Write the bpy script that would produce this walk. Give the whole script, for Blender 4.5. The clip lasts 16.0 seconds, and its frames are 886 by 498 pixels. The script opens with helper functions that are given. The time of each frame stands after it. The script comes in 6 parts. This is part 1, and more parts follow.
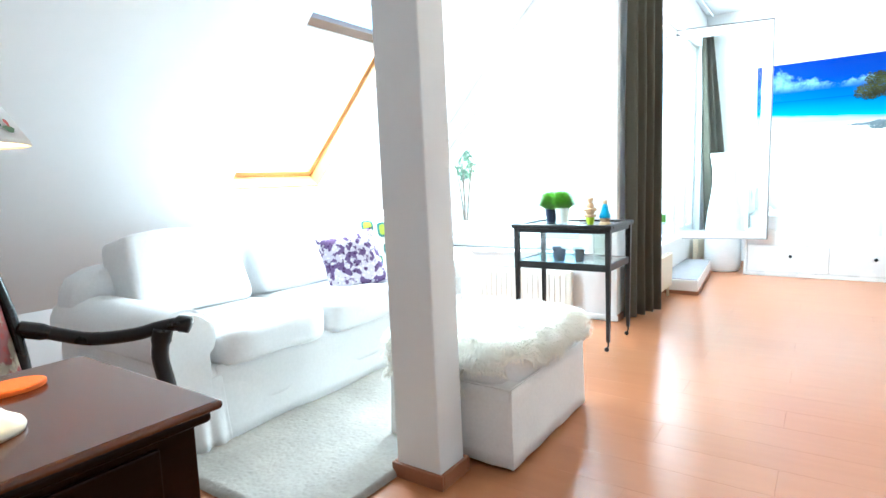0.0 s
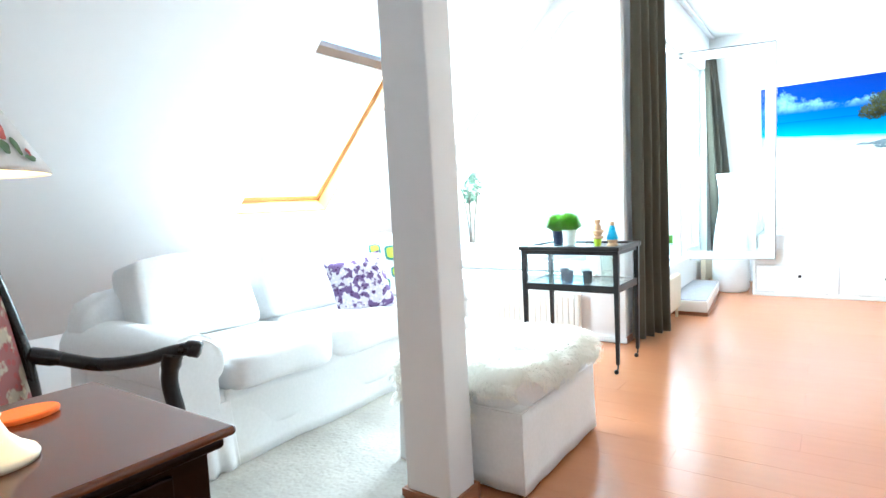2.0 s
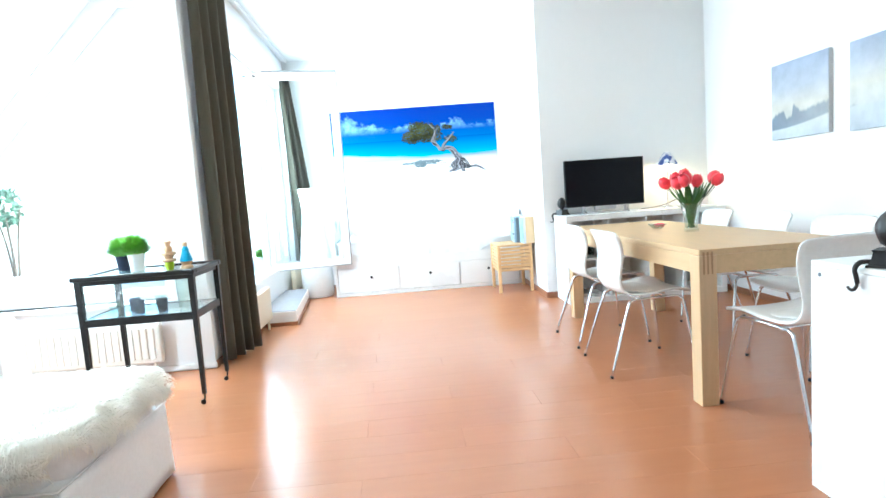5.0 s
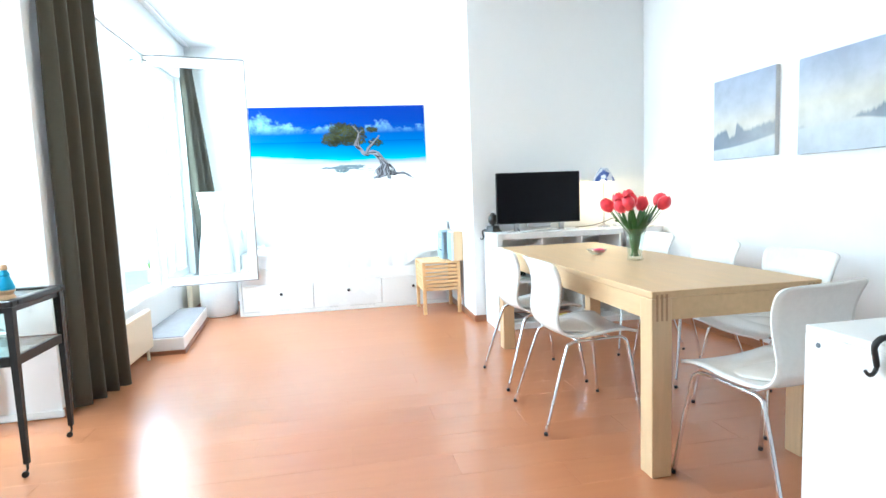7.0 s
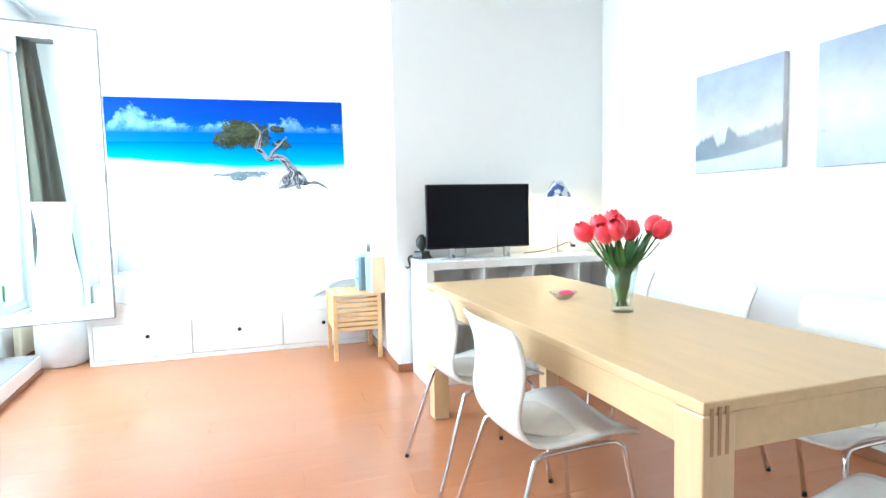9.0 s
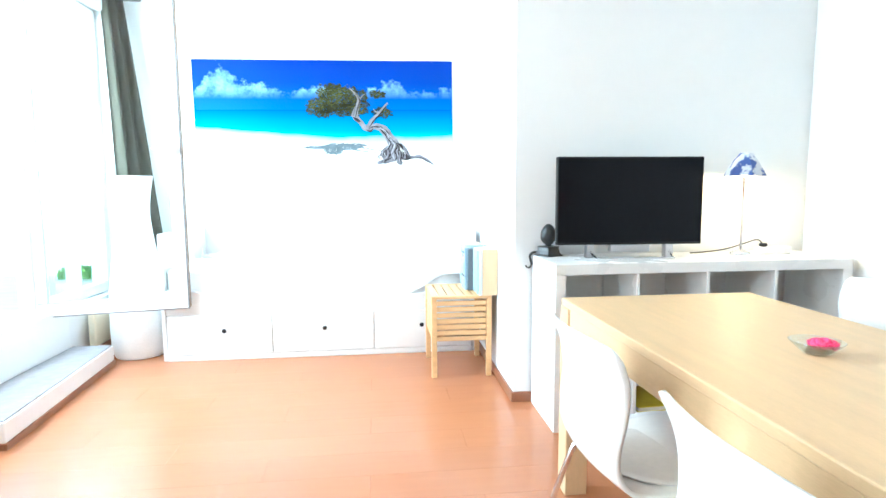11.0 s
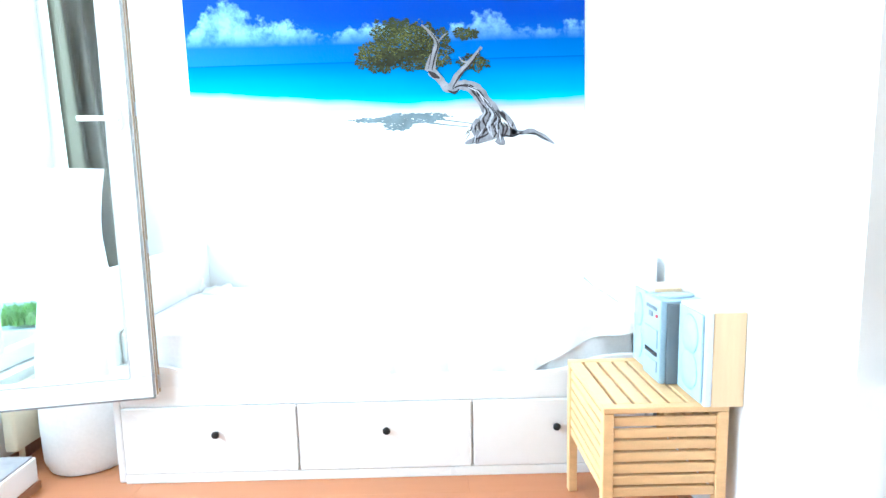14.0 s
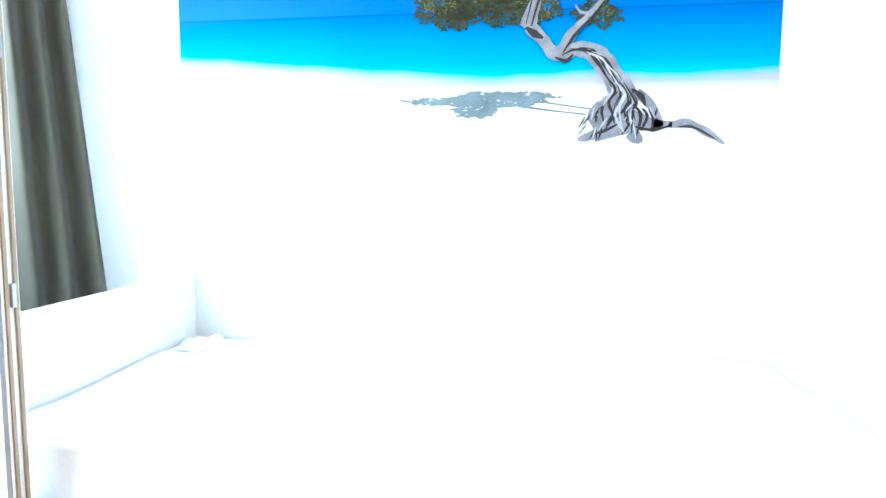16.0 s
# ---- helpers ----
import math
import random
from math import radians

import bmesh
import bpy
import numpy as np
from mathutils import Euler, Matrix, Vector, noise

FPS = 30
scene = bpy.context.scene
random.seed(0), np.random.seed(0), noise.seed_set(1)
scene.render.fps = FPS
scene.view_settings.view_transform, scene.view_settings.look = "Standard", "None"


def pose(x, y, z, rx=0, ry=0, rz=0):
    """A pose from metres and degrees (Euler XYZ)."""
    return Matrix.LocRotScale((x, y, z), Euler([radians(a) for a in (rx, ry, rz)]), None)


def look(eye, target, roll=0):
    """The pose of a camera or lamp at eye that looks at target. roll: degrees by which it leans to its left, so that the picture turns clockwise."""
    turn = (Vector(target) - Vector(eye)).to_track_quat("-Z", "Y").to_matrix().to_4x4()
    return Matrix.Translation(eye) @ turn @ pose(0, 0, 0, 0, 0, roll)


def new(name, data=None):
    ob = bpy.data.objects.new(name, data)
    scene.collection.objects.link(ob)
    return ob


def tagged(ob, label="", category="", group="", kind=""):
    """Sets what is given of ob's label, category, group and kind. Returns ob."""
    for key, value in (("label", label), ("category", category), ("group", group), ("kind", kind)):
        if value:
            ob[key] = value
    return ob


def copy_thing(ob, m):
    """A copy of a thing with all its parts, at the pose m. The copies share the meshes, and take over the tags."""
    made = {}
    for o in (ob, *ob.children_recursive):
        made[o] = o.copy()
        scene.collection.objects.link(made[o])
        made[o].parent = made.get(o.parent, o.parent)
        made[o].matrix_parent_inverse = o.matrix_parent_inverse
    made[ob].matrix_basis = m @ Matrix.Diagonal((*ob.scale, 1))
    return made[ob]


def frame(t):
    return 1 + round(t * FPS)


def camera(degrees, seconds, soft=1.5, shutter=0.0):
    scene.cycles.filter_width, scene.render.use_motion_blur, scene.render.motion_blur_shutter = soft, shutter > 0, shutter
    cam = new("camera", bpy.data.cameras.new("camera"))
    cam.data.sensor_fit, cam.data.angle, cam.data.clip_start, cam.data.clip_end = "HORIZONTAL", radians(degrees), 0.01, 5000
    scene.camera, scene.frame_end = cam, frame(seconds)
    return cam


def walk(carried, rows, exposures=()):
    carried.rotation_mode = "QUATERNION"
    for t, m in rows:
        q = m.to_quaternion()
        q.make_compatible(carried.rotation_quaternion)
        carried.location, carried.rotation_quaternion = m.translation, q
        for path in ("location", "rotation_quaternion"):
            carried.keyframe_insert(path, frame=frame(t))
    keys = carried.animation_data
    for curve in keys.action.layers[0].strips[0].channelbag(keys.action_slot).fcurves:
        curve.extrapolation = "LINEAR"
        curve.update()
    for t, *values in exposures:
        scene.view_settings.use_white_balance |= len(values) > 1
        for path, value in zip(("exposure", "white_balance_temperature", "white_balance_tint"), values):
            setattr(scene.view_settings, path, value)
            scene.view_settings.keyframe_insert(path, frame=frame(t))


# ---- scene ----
cam = camera(76.9, 16.0)
PATH = [
    (0, (3.713, 0.998, 1.056), (2.589, 2.634, 0.814), -2.0),
    (0.5, (3.707, 0.997, 1.057), (2.556, 2.62, 0.856), -1.7),
    (1, (3.7, 0.998, 1.051), (2.519, 2.603, 0.885), -1.6),
    (1.5, (3.701, 0.987, 1.056), (2.513, 2.588, 0.9), -1.8),
    (2, (3.706, 0.99, 1.058), (2.563, 2.623, 0.897), -2.5),
    (2.5, (3.713, 0.999, 1.062), (2.699, 2.713, 0.884), -3.1),
    (3, (3.743, 1.019, 1.066), (2.943, 2.841, 0.867), -3.6),
    (3.5, (3.773, 1.044, 1.066), (3.285, 2.973, 0.864), -3.6),
    (4, (3.811, 1.059, 1.069), (3.605, 3.039, 0.873), -3.6),
    (4.5, (3.855, 1.064, 1.079), (3.849, 3.055, 0.882), -3.6),
    (4.7, (3.84, 1.078, 1.069), (3.901, 3.067, 0.875), -3.8),
    (7, (4.010, 1.645, 1.135), (4.388, 3.600, 0.942), -2.1),
    (7.5, (4.135, 1.905, 1.137), (4.611, 3.841, 0.979), -1.5),
    (8, (4.207, 2.141, 1.144), (4.796, 4.046, 0.993), -1.6),
    (8.2, (4.218, 2.255, 1.155), (4.854, 4.145, 1.003), -1.6),
    (10.3, (4.521, 3.147, 1.146), (4.935, 5.096, 0.972), 0.1),
    (10.5, (4.508, 3.236, 1.159), (4.87, 5.193, 0.968), 0.2),
    (11, (4.502, 3.55, 1.149), (4.728, 5.526, 0.933), -0.3),
    (11.5, (4.453, 3.814, 1.151), (4.603, 5.796, 0.928), -0.9),
    (12, (4.437, 4.108, 1.166), (4.505, 6.092, 0.929), -1.3),
    (12.5, (4.387, 4.419, 1.158), (4.451, 6.405, 0.927), -1.3),
    (13, (4.355, 4.71, 1.162), (4.422, 6.695, 0.923), -1.3),
    (13.5, (4.368, 4.988, 1.174), (4.391, 6.971, 0.912), -1.3),
    (14, (4.337, 5.286, 1.174), (4.354, 7.271, 0.925), -1.2),
    (14.5, (4.318, 5.539, 1.182), (4.286, 7.525, 0.947), -1.1),
    (15, (4.315, 5.826, 1.202), (4.257, 7.813, 0.980), -0.7),
    (15.5, (4.287, 6.095, 1.200), (4.243, 8.081, 0.968), 0.1),
    (16, (4.259, 6.335, 1.164), (4.032, 8.312, 0.972), 0.8),
]
walk(cam, [(t, look(eye, target, roll)) for t, eye, target, roll in PATH], [(0.0, 2.90, 5450, -4), (2.8, 3.00, 5450, -4), (4.2, 2.88, 5450, -4), (7.0, 2.88, 5450, -3), (10.3, 3.16, 5450, -4), (13.0, 3.08, 5450, -3), (16.0, 2.97, 5450, -1)])

# ---- world, sun, large lights, exposure ----
world = bpy.data.worlds.new("sky")
scene.world = world
world.use_nodes = True
wn = world.node_tree.nodes
sky = wn.new("ShaderNodeTexSky")
sky.sky_type = "NISHITA"
sky.sun_disc = False
sky.sun_elevation = radians(48)
sky.sun_rotation = radians(120)
world.node_tree.links.new(sky.outputs[0], wn["Background"].inputs[0])
wn["Background"].inputs[1].default_value = 0.12

sun = new("sun", bpy.data.lights.new("sun", "SUN"))
sun.data.energy, sun.data.angle, sun.data.color = 3.0, radians(3), (1, 0.96, 0.9)
sun.matrix_world = look((0, 0, 0), (-0.52, 0.30, -0.80))


def sky_lamp(name, eye, target, sx, sy, watts, color=(0.93, 0.97, 1)):
    lamp = new(name, bpy.data.lights.new(name, "AREA"))
    lamp.data.shape, lamp.data.size, lamp.data.size_y = "RECTANGLE", sx, sy
    lamp.data.energy, lamp.data.color = watts, color
    lamp.matrix_world = look(eye, target)
    return lamp


# daylight of the openings: terrace windows, gable window, skylight
sky_lamp("terrace_daylight", (2.30, 6.80, 1.75), (5.0, 6.80, 1.45), 2.5, 1.3, 28)
sky_lamp("gable_daylight", (1.80, 5.12, 1.75), (2.3, 3.0, 0.7), 0.8, 1.0, 23)
sky_lamp("skylight_daylight", (0.80, 3.45, 1.75), (2.2, 3.4, 0.4), 0.6, 0.9, 13)

# ---- builders ----


def thing(name, x=0, y=0, z=0, rz=0, label="", category="", group="", kind=""):
    ob = new(name)
    ob.empty_display_size = 0.05
    ob.matrix_basis = pose(x, y, z, 0, 0, rz)
    return tagged(ob, label, category, group, kind)


def part(name, bm, material, parent=None, label="", smooth=False, kind="", category=""):
    me = bpy.data.meshes.new(name)
    bm.normal_update()
    if smooth:
        for f in bm.faces:
            f.smooth = True
        if smooth == "auto":
            for e in bm.edges:
                e.smooth = len(e.link_faces) != 2 or e.calc_face_angle(0) < 0.6
    bm.to_mesh(me)
    bm.free()
    me.materials.append(material)
    ob = new(name, me)
    ob.parent = parent
    return tagged(ob, label, category, "", kind)


def data_part(name, verts, faces, material, parent=None, label="", kind="", smooth=False):
    me = bpy.data.meshes.new(name)
    me.from_pydata(verts, [], faces)
    me.materials.append(material)
    if smooth:
        for p in me.polygons:
            p.use_smooth = True
    ob = new(name, me)
    ob.parent = parent
    return tagged(ob, label, "", "", kind)


def add(bm, other, m=None):
    if m is not None:
        other.transform(m)
    me = bpy.data.meshes.new("tmp")
    other.to_mesh(me)
    other.free()
    bm.from_mesh(me)
    bpy.data.meshes.remove(me)
    return bm


def box(bm, x0, y0, z0, x1, y1, z1, bevel=0.0, seg=2, m=None):
    b = bmesh.new()
    bmesh.ops.create_cube(b, size=1)
    b.transform(Matrix.Translation(((x0 + x1) / 2, (y0 + y1) / 2, (z0 + z1) / 2)) @ Matrix.Diagonal((x1 - x0, y1 - y0, z1 - z0, 1)))
    if bevel:
        bmesh.ops.bevel(b, geom=list(b.edges), offset=bevel, segments=seg, affect="EDGES", profile=0.5)
    return add(bm, b, m)


def B(*a, **k):
    return box(bmesh.new(), *a, **k)


def soft(bm, x0, y0, z0, x1, y1, z1, n=5.0, cuts=9, rough=0.0, freq=6.0, seed=0.0, m=None):
    """A stuffed, rounded block."""
    b = bmesh.new()
    bmesh.ops.create_cube(b, size=2)
    bmesh.ops.subdivide_edges(b, edges=list(b.edges), cuts=cuts, use_grid_fill=True)
    h = Vector(((x1 - x0) / 2, (y1 - y0) / 2, (z1 - z0) / 2))
    c = Vector(((x0 + x1) / 2, (y0 + y1) / 2, (z0 + z1) / 2))
    for v in b.verts:
        k = (abs(v.co.x) ** n + abs(v.co.y) ** n + abs(v.co.z) ** n) ** (1 / n)
        p = v.co / k
        q = Vector((p.x * h.x, p.y * h.y, p.z * h.z)) + c
        if rough:
            d = noise.noise(q * freq + Vector((seed, seed, seed))) * rough
            q += p.normalized() * d
        v.co = q
    return add(bm, b, m)


def lathe(bm, profile, x=0, y=0, z=0, n=24, m=None):
    b = bmesh.new()
    rings = []
    for r, h in profile:
        rings.append([b.verts.new((max(r, 1e-4) * math.cos(2 * math.pi * i / n), max(r, 1e-4) * math.sin(2 * math.pi * i / n), h)) for i in range(n)])
    for a, c in zip(rings, rings[1:]):
        for i in range(n):
            b.faces.new((a[i], a[(i + 1) % n], c[(i + 1) % n], c[i]))
    b.faces.new(list(reversed(rings[0])))
    b.faces.new(rings[-1])
    b.transform(Matrix.Translation((x, y, z)))
    return add(bm, b, m)


def tube(bm, points, r, n=10, taper=None):
    """A round bar along points; r one radius or one for each point."""
    pts = [Vector(p) for p in points]
    rs = list(r) if isinstance(r, (list, tuple)) else [r] * len(pts)
    rings = []
    up = Vector((0.13, 0.31, 0.94))
    for i, p in enumerate(pts):
        d = (pts[min(i + 1, len(pts) - 1)] - pts[max(i - 1, 0)]).normalized()
        s = d.cross(up)
        s = s.normalized() if s.length > 1e-3 else d.cross(Vector((1, 0, 0))).normalized()
        t = s.cross(d)
        rings.append([bm.verts.new(p + (s * math.cos(2 * math.pi * k / n) + t * math.sin(2 * math.pi * k / n)) * rs[i]) for k in range(n)])
    for a, c in zip(rings, rings[1:]):
        for k in range(n):
            bm.faces.new((a[k], a[(k + 1) % n], c[(k + 1) % n], c[k]))
    bm.faces.new(list(reversed(rings[0])))
    bm.faces.new(rings[-1])
    return bm


def spline(points, per=6):
    """A smooth line through points."""
    p = [Vector(a) for a in points]
    out = []
    for i in range(len(p) - 1):
        a, b, c, d = p[max(i - 1, 0)], p[i], p[i + 1], p[min(i + 2, len(p) - 1)]
        for k in range(per):
            t = k / per
            out.append(0.5 * (2 * b + (c - a) * t + (2 * a - 5 * b + 4 * c - d) * t * t + (3 * b - a - 3 * c + d) * t ** 3))
    out.append(p[-1])
    return out


def prism(bm, outline, axis, a, b):
    """An outline of (u, v) drawn out along an axis from a to b."""
    def at(u, v, w):
        return {"x": (w, u, v), "y": (u, w, v), "z": (u, v, w)}[axis]
    lo = [bm.verts.new(at(u, v, a)) for u, v in outline]
    hi = [bm.verts.new(at(u, v, b)) for u, v in outline]
    n = len(outline)
    fs = [bm.faces.new(lo), bm.faces.new(list(reversed(hi)))]
    for i in range(n):
        fs.append(bm.faces.new((lo[i], hi[i], hi[(i + 1) % n], lo[(i + 1) % n])))
    bmesh.ops.recalc_face_normals(bm, faces=fs)
    return bm


# ---- materials ----


def material(name, color, rough=0.5, metal=0.0, vary=0.06, scale=6.0, bump=0.0, bump_scale=120.0, stretch=(1, 1, 1), coat=0.0, sheen=0.0, random_tint=0.0, fine=0.03, specular=0.5):
    m = bpy.data.materials.new(name)
    m.use_nodes = True
    nt = m.node_tree
    N, L = nt.nodes, nt.links
    p = N["Principled BSDF"]
    p.inputs["Roughness"].default_value = rough
    p.inputs["Metallic"].default_value = metal
    p.inputs["Coat Weight"].default_value = coat
    p.inputs["Sheen Weight"].default_value = sheen
    p.inputs["Specular IOR Level"].default_value = specular
    geo = N.new("ShaderNodeNewGeometry")
    mp = N.new("ShaderNodeMapping")
    mp.inputs["Scale"].default_value = stretch
    L.new(geo.outputs["Position"], mp.inputs["Vector"])
    big = N.new("ShaderNodeTexNoise")
    big.inputs["Scale"].default_value = scale
    big.inputs["Detail"].default_value = 5
    L.new(mp.outputs[0], big.inputs["Vector"])
    small = N.new("ShaderNodeTexNoise")
    small.inputs["Scale"].default_value = scale * 14
    small.inputs["Detail"].default_value = 3
    L.new(mp.outputs[0], small.inputs["Vector"])
    a = N.new("ShaderNodeMapRange")
    a.inputs["To Min"].default_value, a.inputs["To Max"].default_value = 1 - vary * 2, 1 + vary * 2
    L.new(big.outputs[0], a.inputs["Value"])
    c = N.new("ShaderNodeMapRange")
    c.inputs["To Min"].default_value, c.inputs["To Max"].default_value = 1 - fine * 2, 1 + fine * 2
    L.new(small.outputs[0], c.inputs["Value"])
    mul = N.new("ShaderNodeMath")
    mul.operation = "MULTIPLY"
    L.new(a.outputs[0], mul.inputs[0])
    L.new(c.outputs[0], mul.inputs[1])
    last = mul.outputs[0]
    if random_tint:
        info = N.new("ShaderNodeObjectInfo")
        r = N.new("ShaderNodeMapRange")
        r.inputs["To Min"].default_value, r.inputs["To Max"].default_value = 1 - random_tint, 1 + random_tint
        L.new(info.outputs["Random"], r.inputs["Value"])
        m2 = N.new("ShaderNodeMath")
        m2.operation = "MULTIPLY"
        L.new(last, m2.inputs[0])
        L.new(r.outputs[0], m2.inputs[1])
        last = m2.outputs[0]
    vm = N.new("ShaderNodeVectorMath")
    vm.operation = "SCALE"
    vm.inputs[0].default_value = color[:3]
    L.new(last, vm.inputs["Scale"])
    L.new(vm.outputs[0], p.inputs["Base Color"])
    rr = N.new("ShaderNodeMapRange")
    rr.inputs["To Min"].default_value, rr.inputs["To Max"].default_value = rough * 0.85, min(1, rough * 1.15)
    L.new(big.outputs[0], rr.inputs["Value"])
    L.new(rr.outputs[0], p.inputs["Roughness"])
    if bump:
        bn = N.new("ShaderNodeTexNoise")
        bn.inputs["Scale"].default_value = bump_scale
        bn.inputs["Detail"].default_value = 4
        L.new(mp.outputs[0], bn.inputs["Vector"])
        bp = N.new("ShaderNodeBump")
        bp.inputs["Strength"].default_value = bump
        bp.inputs["Distance"].default_value = 0.01
        L.new(bn.outputs[0], bp.inputs["Height"])
        L.new(bp.outputs[0], p.inputs["Normal"])
    return m


def glass(name, tint=(0.97, 1, 0.99), gloss=0.035):
    """Thin clear glass: it lets light straight through and mirrors by its slant."""
    m = bpy.data.materials.new(name)
    m.use_nodes = True
    N, L = m.node_tree.nodes, m.node_tree.links
    N.remove(N["Principled BSDF"])
    clear = N.new("ShaderNodeBsdfTransparent")
    clear.inputs[0].default_value = (*tint, 1)
    shine = N.new("ShaderNodeBsdfGlossy")
    shine.inputs["Roughness"].default_value = 0.01
    lw = N.new("ShaderNodeLayerWeight")
    lw.inputs["Blend"].default_value = 0.5
    pw = N.new("ShaderNodeMath")
    pw.operation = "POWER"
    pw.inputs[1].default_value = 4.0
    L.new(lw.outputs["Facing"], pw.inputs[0])
    fr = N.new("ShaderNodeMapRange")
    fr.inputs["To Min"].default_value, fr.inputs["To Max"].default_value = gloss, 0.8
    L.new(pw.outputs[0], fr.inputs["Value"])
    mix = N.new("ShaderNodeMixShader")
    L.new(fr.outputs[0], mix.inputs[0])
    L.new(clear.outputs[0], mix.inputs[1])
    L.new(shine.outputs[0], mix.inputs[2])
    L.new(mix.outputs[0], N["Material Output"].inputs[0])
    return m


def glowing(name, color, strength):
    m = bpy.data.materials.new(name)
    m.use_nodes = True
    p = m.node_tree.nodes["Principled BSDF"]
    p.inputs["Base Color"].default_value = (*color, 1)
    p.inputs["Emission Color"].default_value = (*color, 1)
    p.inputs["Emission Strength"].default_value = strength
    return m


WALL = material("wall_paint", (0.80, 0.80, 0.80), 0.85, vary=0.012, scale=1.5, bump=0.08, bump_scale=260, fine=0.006)
CEIL = material("ceiling_paint", (0.82, 0.82, 0.82), 0.9, vary=0.01, scale=1.2, bump=0.06, bump_scale=220, fine=0.006)
TRIMPAINT = material("frame_paint", (0.82, 0.82, 0.81), 0.35, vary=0.015, scale=3, fine=0.01)
LAMINATE = material("laminate", (0.42, 0.172, 0.079), 0.24, vary=0.03, scale=2.2, stretch=(1.2, 12, 1), random_tint=0.022, fine=0.012, specular=0.42)
SUBFLOOR = material("joint", (0.33, 0.14, 0.07), 0.5)
SKIRTING = material("skirting_wood", (0.28, 0.115, 0.058), 0.35, vary=0.1, scale=4, stretch=(1, 1, 8))
SLIP = material("white_slipcover", (0.86, 0.86, 0.86), 0.95, vary=0.02, scale=5, bump=0.25, bump_scale=420, sheen=0.15)
FUR = material("sheepskin_wool", (0.93, 0.915, 0.86), 0.95, vary=0.03, scale=9, sheen=0.4)
fn = FUR.node_tree.nodes
thin = fn.new("ShaderNodeBsdfTranslucent")
thin.inputs[0].default_value = (0.93, 0.91, 0.85, 1)
both = fn.new("ShaderNodeMixShader")
both.inputs[0].default_value = 0.5
FUR.node_tree.links.new(fn["Principled BSDF"].outputs[0], both.inputs[1])
FUR.node_tree.links.new(thin.outputs[0], both.inputs[2])
FUR.node_tree.links.new(both.outputs[0], fn["Material Output"].inputs[0])
SHAG = material("rug_wool", (0.38, 0.355, 0.315), 0.98, vary=0.14, scale=4, fine=0.08, bump=0.15, bump_scale=90)
# desk sides: their shade is put into the colour, far darker than the top
MAHOGANY_SHADED = material("shaded_mahogany", (0.011, 0.0026, 0.001), 0.3, vary=0.3, scale=3, stretch=(14, 2, 14), fine=0.1, specular=0.09)
# desk top: strong mottling of the colour imitates blotchy reflections
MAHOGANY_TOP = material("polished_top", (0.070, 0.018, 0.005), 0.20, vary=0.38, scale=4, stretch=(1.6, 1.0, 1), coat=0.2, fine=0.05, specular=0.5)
EBONY = material("black_carved_wood", (0.010, 0.008, 0.008), 0.28, vary=0.2, scale=8, coat=0.1, specular=0.35)
CARTBLACK = material("dark_stained_wood", (0.012, 0.010, 0.009), 0.36, vary=0.25, scale=8, stretch=(1, 1, 6), specular=0.28)
BIRCH = material("birch_veneer", (0.60, 0.42, 0.235), 0.46, vary=0.07, scale=3, stretch=(12, 1.2, 12), fine=0.05, specular=0.3)
BIRCH_UP = material("birch_upright", (0.60, 0.42, 0.235), 0.36, vary=0.07, scale=3, stretch=(14, 14, 1.2), fine=0.05, coat=0.1)
PINE = material("pine_slats", (0.66, 0.42, 0.20), 0.45, vary=0.1, scale=4, stretch=(3, 12, 12), fine=0.06, random_tint=0.05)
WHITELAC = material("white_lacquer", (0.80, 0.80, 0.79), 0.28, vary=0.012, scale=3, fine=0.006)
SHELL = material("white_shell", (0.78, 0.775, 0.75), 0.25, vary=0.015, scale=4, coat=0.2)
CHROME = material("chrome", (0.72, 0.72, 0.74), 0.12, metal=1.0, vary=0.03)
STEEL = material("brushed_steel", (0.5, 0.5, 0.52), 0.3, metal=1.0, vary=0.05)
BLACK = material("black_plastic", (0.009, 0.009, 0.010), 0.4, vary=0.1, specular=0.3)
SCREEN = material("tv_screen", (0.005, 0.005, 0.007), 0.10, vary=0.05, specular=0.12)
IRON = material("black_iron", (0.02, 0.02, 0.021), 0.45, vary=0.15, scale=20, bump=0.2, bump_scale=60)
CURTAIN = material("olive_curtain", (0.056, 0.051, 0.035), 0.9, vary=0.12, scale=3, stretch=(1, 1, 0.3), bump=0.25, bump_scale=500, sheen=0.1)
CREAM = material("cream_enamel", (0.70, 0.62, 0.46), 0.35, vary=0.02)
CARPET = material("grey_stair_carpet", (0.31, 0.30, 0.31), 0.95, vary=0.1, scale=25, bump=0.4, bump_scale=300)
GLASS = glass("window_glass")
CLEAR = glass("clear_glass", (0.93, 0.97, 0.96), 0.07)
BLUEGLASS = glass("blue_tinted_glass", (0.80, 0.90, 0.93), 0.10)
COBALT = glass("cobalt_glass", (0.16, 0.30, 0.48), 0.10)
RADWHITE = material("white_enamel", (0.74, 0.72, 0.66), 0.35, vary=0.02)
LEAF = material("grass_green", (0.20, 0.43, 0.05), 0.5, vary=0.3, scale=40, random_tint=0.1)
TULIPLEAF = material("tulip_leaf", (0.040, 0.12, 0.022), 0.45, vary=0.25, scale=30)
TULIP = material("tulip_petal", (0.86, 0.040, 0.070), 0.4, vary=0.2, scale=30, sheen=0.2)
NAVY = material("navy_pot", (0.012, 0.018, 0.05), 0.3)
WHITEPOT = material("white_pot", (0.78, 0.78, 0.76), 0.3)
TOYWOOD = material("toy_wood", (0.55, 0.36, 0.20), 0.45, vary=0.1, scale=20)
